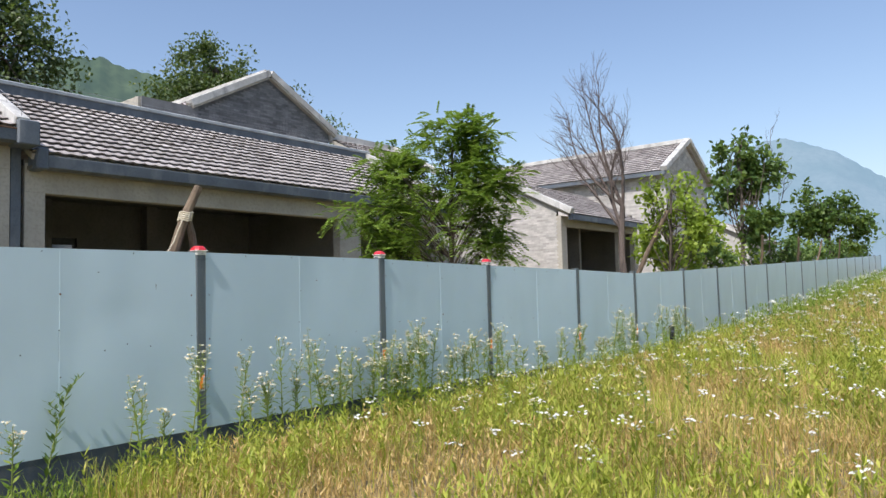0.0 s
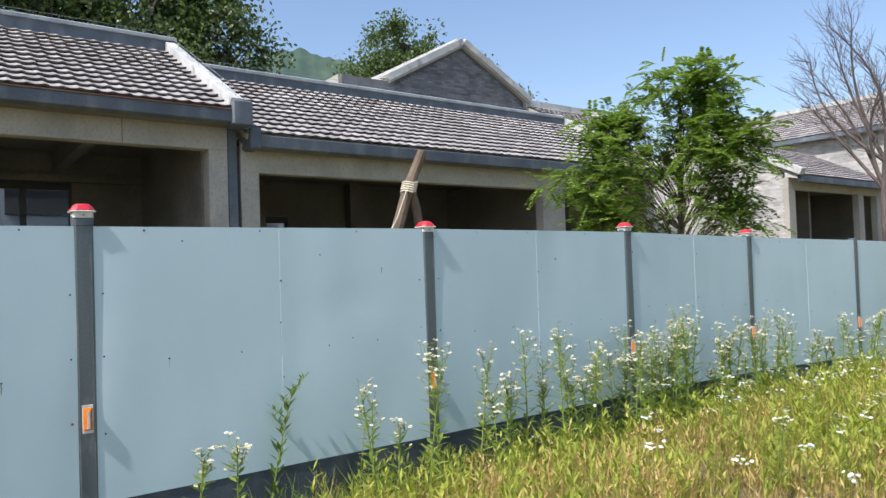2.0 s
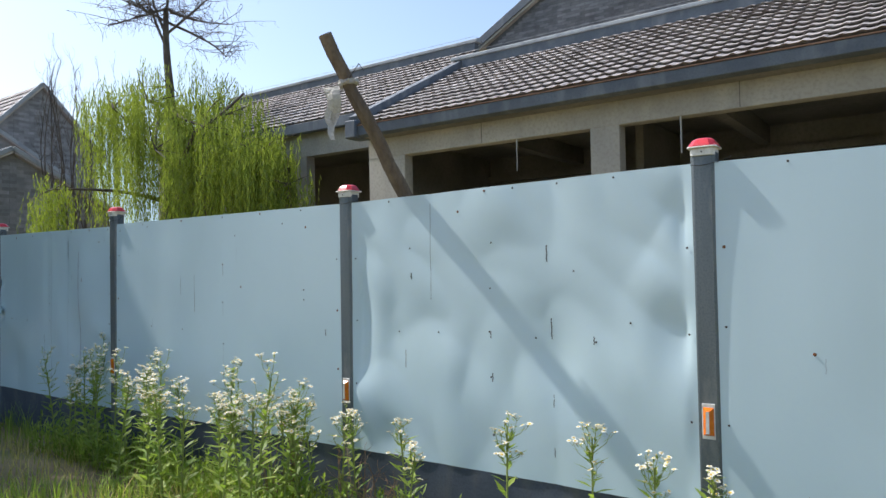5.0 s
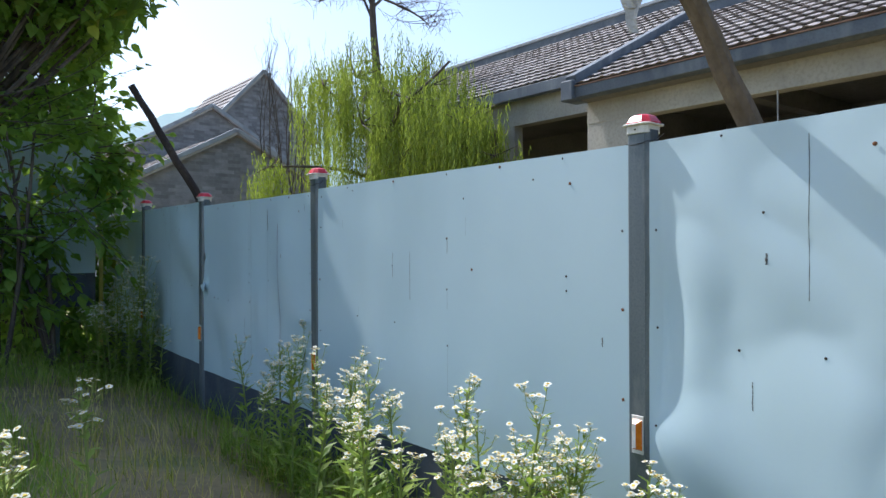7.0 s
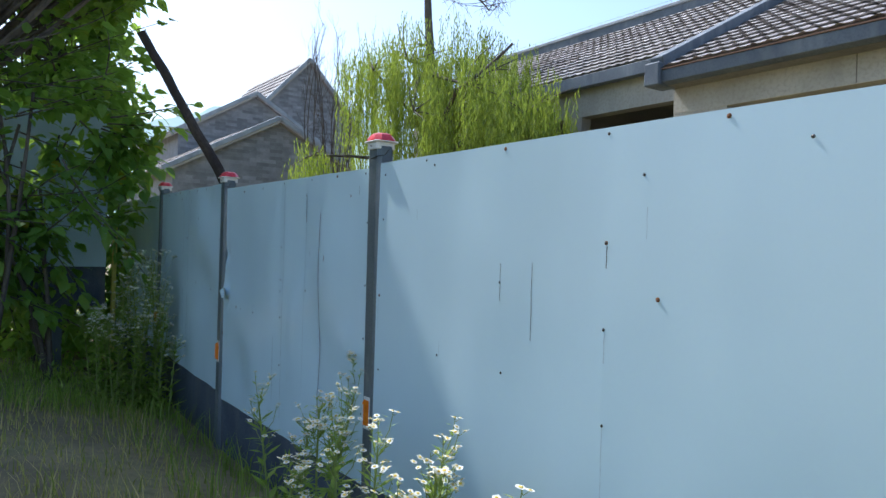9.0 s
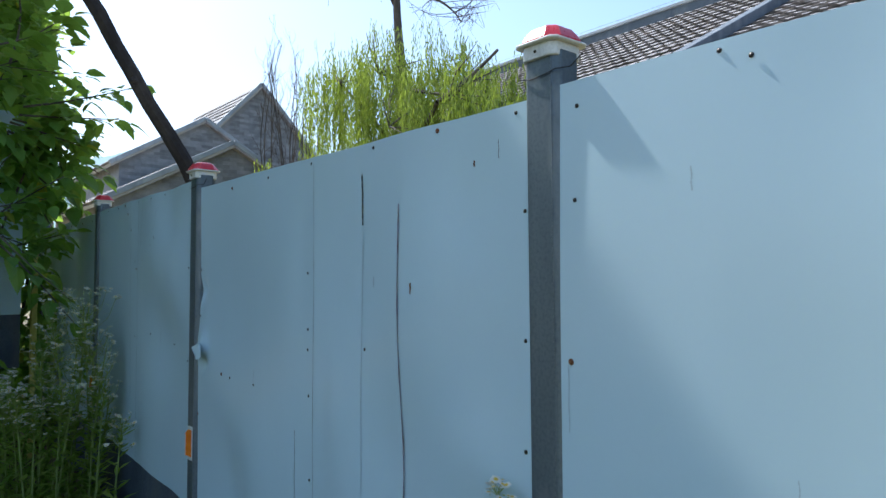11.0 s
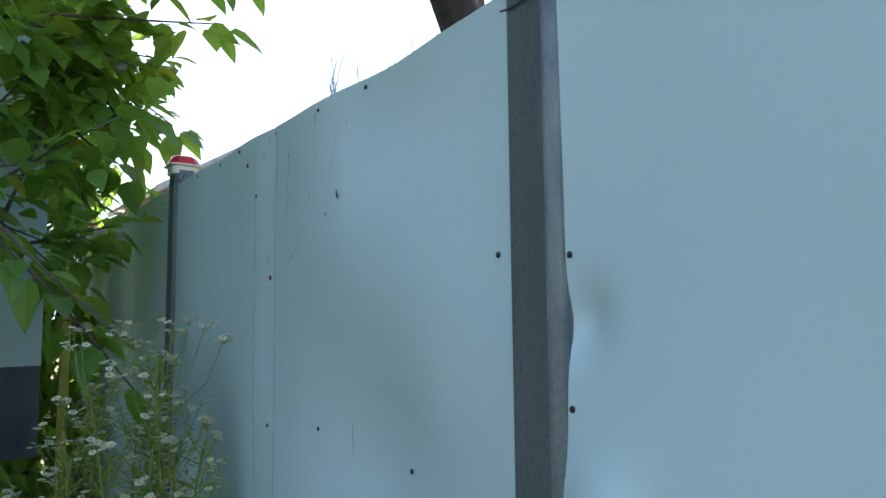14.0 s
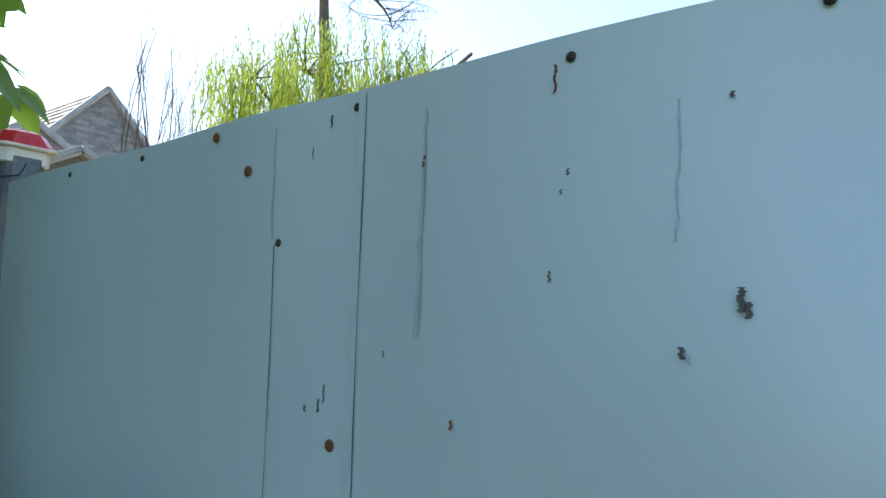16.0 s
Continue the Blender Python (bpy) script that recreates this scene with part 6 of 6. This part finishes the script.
# grass culms standing up against the sheets
for wx, wy, wh in ((-6.5, -0.9, 1.05), (-6.5, -0.86, 0.95), (-6.4, 0.25, 0.8), (-6.45, 2.9, 0.85), (-6.4, -1.5, 0.75)):
    t = thing("grass_culm", "thin pale grass culm with a narrow seed head", "grass", "grass culms", at=(wx, wy, ground_z(wx, wy)))
    st, sd = MB(), MB()
    q = limb(st, (0, 0, -0.04), (rnd(-0.06, 0.06), rnd(-0.08, 0.08), wh), 0.003, 0.0015, 8, 0.04, 4)
    for i in range(34):
        p = q[5].lerp(q[8], i / 34)
        sd.leaf(p, Vector((math.cos(i * 2.4) * 0.5, math.sin(i * 2.4) * 0.5, 1)), rdir(), 0.02, 0.006)
    part("stem", st, STEM, t)
    part("seed_head", sd, STRAW, t, "narrow pale seed head")

# one dark tall herb against the sheet
t = thing("thistle_plant", "tall dark green herb growing against the hoarding", "weed", at=(-6.86, 2.28, ground_z(-6.86, 2.28)))
st, lf = MB(), MB()
pts = [Vector((0, 0.24 * (i / 8) ** 1.4, 1.16 * i / 8)) for i in range(9)]
st.tube(pts, [0.009 - 0.0007 * i for i in range(9)], 6, False)
for i in range(46):
    f = i / 46
    p = pts[int(f * 8)].lerp(pts[min(8, int(f * 8) + 1)], f * 8 - int(f * 8))
    a = i * 2.4
    d = Vector((math.cos(a) * 0.6, math.sin(a), 0.9))
    if f > 0.7 and i % 3 == 0:
        q = p + d * 0.12
        st.tube([p, q], [0.004, 0.003], 4, False)
        for j in range(8):
            lf.leaf(p.lerp(q, 0.4 + 0.08 * j), Vector((math.cos(j * 2.4), math.sin(j * 2.4), 0.8)), Vector((0, 0, 1)), 0.075, 0.02)
    lf.leaf(p, d, Vector((0, 0, 1)), rnd(0.11, 0.18) * (1.1 - 0.4 * f), 0.042, 0.5)
part("stem", st, STEM, t)
part("leaves", lf, SHRUB, t)


def blades(name, label, count, area, h0, h1, w, material, keep=None, bend=0.5):
    """Grass blades over a stretch of ground, as one piece of stuff."""
    mb = MB()
    x0, x1, y0, y1 = area
    r = random.Random(len(name) * 31 + count)
    for _ in range(count):
        x, y = r.uniform(x0, x1), r.uniform(y0, y1)
        if keep and not keep(x, y, r):
            continue
        tuft = 0.7 + 0.6 * (0.5 + noise.noise(Vector((x * 0.7, y * 0.7, 8))))
        z = ground_z(x, y) - 0.03
        h = r.uniform(h0, h1) * tuft
        a = r.uniform(0, 6.283)
        c, s = math.cos(a), math.sin(a)
        b = r.uniform(0.1, bend) * h
        ww = w * r.uniform(0.6, 1.3)
        o = len(mb.v)
        mb.v += [(x - s * ww, y + c * ww, z), (x + s * ww, y - c * ww, z), (x - s * ww * 0.7 + c * b * 0.3, y + c * ww * 0.7 + s * b * 0.3, z + h * 0.55), (x + s * ww * 0.7 + c * b * 0.3, y - c * ww * 0.7 + s * b * 0.3, z + h * 0.55), (x + c * b, y + s * b, z + h)]
        mb.f += [(o, o + 1, o + 3, o + 2), (o + 2, o + 3, o + 4)]
    tagged(part(name, mb, material), label, "grass", kind="stuff")


def herbs(name, label, count, area, h0, h1, size, material, keep=None):
    """Low leafy herbs, as one piece of stuff."""
    mb = MB()
    x0, x1, y0, y1 = area
    r = random.Random(count)
    for _ in range(count):
        x, y = r.uniform(x0, x1), r.uniform(y0, y1)
        if keep and not keep(x, y, r):
            continue
        z = ground_z(x, y)
        h = r.uniform(h0, h1)
        mb.tube([(x, y, z - 0.02), (x + 0.03, y + 0.02, z + h)], [0.004, 0.002], 3, False)
        for k in range(int(5 + h * 16)):
            f = r.uniform(0.15, 1)
            a = k * 2.4
            mb.leaf(Vector((x, y, z + h * f)), Vector((math.cos(a), math.sin(a), r.uniform(0.1, 1.8))), Vector((0, 0, 1)), size * r.uniform(0.6, 1.3), size * 0.22)
    tagged(part(name, mb, material), label, "weeds", kind="stuff")


def flowers(name, label, count, area, h0, h1, keep=None, R=0.016):
    """White flower heads scattered over the meadow, each cluster on its stalk, as one piece of stuff."""
    pm, sm = MB(), MB()
    x0, x1, y0, y1 = area
    r = random.Random(count + 3)
    for _ in range(count):
        x, y = r.uniform(x0, x1), r.uniform(y0, y1)
        if keep and not keep(x, y, r):
            continue
        z = ground_z(x, y)
        h = r.uniform(h0, h1)
        sm.tube([(x, y, z), (x + 0.03, y, z + h)], [0.004, 0.002], 3, False)
        for _ in range(r.randint(5, 13)):
            e = Vector((x + 0.03 + r.gauss(0, 0.04), y + r.gauss(0, 0.04), z + h + r.gauss(0, 0.014)))
            n = Vector((r.uniform(-0.6, 0.6), r.uniform(-0.6, 0.6), 1)).normalized()
            s_ = n.cross(Vector((0.2, 1, 0))).normalized()
            u = n.cross(s_)
            pm.add([e] + [e + (s_ * math.cos(b * 1.0472) + u * math.sin(b * 1.0472)) * R for b in range(6)], [(0, 1 + b, 1 + (b + 1) % 6) for b in range(6)])
    tagged(part(name, pm, PETAL), label, "wildflowers", kind="stuff")
    tagged(part(name + "_stalks", sm, STEM), "thin green stalks of meadow daisies", "wildflowers", kind="stuff")


def off_path(x, y, r):
    """Keeps the trodden line along the hoarding short of tall growth."""
    return y > 2.0 or y < -12.6 or not (-6.0 < x < -1.0 and -12 < y < 2)


def straw_patch(x, y):
    return noise.noise(Vector((x * 0.35, y * 0.3, 12))) + 0.5 * noise.noise(Vector((x * 1.3, y * 1.1, 5))) + 0.12


blades("dry_grass", "dry straw-coloured meadow grass", 62000, (-6.7, 5.0, 2.5, 16.0), 0.08, 0.34, 0.0045, STRAW, lambda x, y, r: straw_patch(x, y) > r.uniform(-0.5, 0.35), 1.1)
blades("green_grass", "fresh yellow-green meadow grass", 62000, (-6.7, 5.0, 2.5, 16.0), 0.12, 0.4, 0.0045, LUSH, lambda x, y, r: straw_patch(x, y) < r.uniform(-0.25, 0.5), 0.9)
blades("dry_grass_far", "dry straw-coloured grass farther up the bank", 36000, (-6.6, 7.0, 16.0, 60.0), 0.15, 0.45, 0.009, STRAW, lambda x, y, r: straw_patch(x, y) > r.uniform(-0.5, 0.35), 1.0)
blades("green_grass_far", "fresh green grass farther up the bank", 36000, (-6.6, 7.0, 16.0, 60.0), 0.2, 0.55, 0.009, LUSH, lambda x, y, r: straw_patch(x, y) < r.uniform(-0.25, 0.5), 0.9)
blades("short_grass", "short grass of the trodden strip", 26000, (-6.6, 3.0, -12.5, 2.5), 0.06, 0.22, 0.0045, GRASS, None, 0.9)
blades("shade_grass", "green grass in the shade by the corner", 26000, (-6.9, 1.0, -14.8, -5.5), 0.08, 0.3, 0.005, HERB, lambda x, y, r: not (-6.8 < x < -4.9 and -12.2 < y < -6.5), 0.9)
blades("foot_grass", "rank grass along the foot of the hoarding", 8000, (-6.93, -6.2, -13.5, 20.0), 0.12, 0.4, 0.005, HERB, lambda x, y, r: y > 2 or r.random() < 0.35, 0.9)
herbs("meadow_weeds", "upright green weeds among the meadow grass", 9500, (-6.8, 4.5, 2.5, 20.0), 0.2, 0.52, 0.095, LUSH, lambda x, y, r: x < -5.4 or noise.noise(Vector((x * 0.6, y * 0.4, 2))) > -0.05)
herbs("meadow_weeds_far", "green weeds along the far hoarding", 3200, (-6.7, 4.0, 18.0, 55.0), 0.3, 0.8, 0.14, HERB, lambda x, y, r: x < -4.0 or r.random() < 0.35)
herbs("dry_weeds", "dry straw-coloured weeds in the meadow", 7000, (-6.0, 4.5, 2.5, 24.0), 0.15, 0.42, 0.07, STRAW, lambda x, y, r: straw_patch(x, y) > -0.1)
herbs("shade_weeds", "dark leafy weeds in the shade by the corner", 1600, (-6.9, 1.0, -14.9, -7.0), 0.1, 0.45, 0.09, HERB, lambda x, y, r: not (-6.8 < x < -4.6 and -12.3 < y))
herbs("strip_weeds", "green weeds along the foot of the hoarding", 900, (-6.85, -6.1, -8.6, 2.5), 0.12, 0.35, 0.08, HERB)
flowers("meadow_daisies", "small white daisies scattered in the meadow", 560, (-6.7, 5.0, 4.0, 18.0), 0.3, 0.6, None, 0.015)
flowers("meadow_daisies_far", "white daisies dotting the far bank", 900, (-6.6, 5.0, 18.0, 50.0), 0.4, 0.85, None, 0.022)


def thin_out(x, y, r):
    """Cover that thins away from the hoarding, with no edge."""
    d = max(abs(x) - 6, 0) + max(y - 26, 0) + max(-9 - y, 0)
    return r.random() < 1.0 / (1 + 0.08 * d * d) and noise.noise(Vector((x * 0.4, y * 0.4, 20))) > -0.25


blades("meadow_cover", "patchy meadow grass around the trodden strip", 60000, (-6.6, 16.0, -20.0, 34.0), 0.07, 0.3, 0.006, GRASS, thin_out, 0.9)
blades("yard_grass", "rank grass behind the hoarding", 26000, (-17.0, -7.4, -32.0, 46.0), 0.15, 0.55, 0.012, LUSH, lambda x, y, r: noise.noise(Vector((x * 0.3, y * 0.3, 31))) > r.uniform(-0.5, 0.1), 0.9)
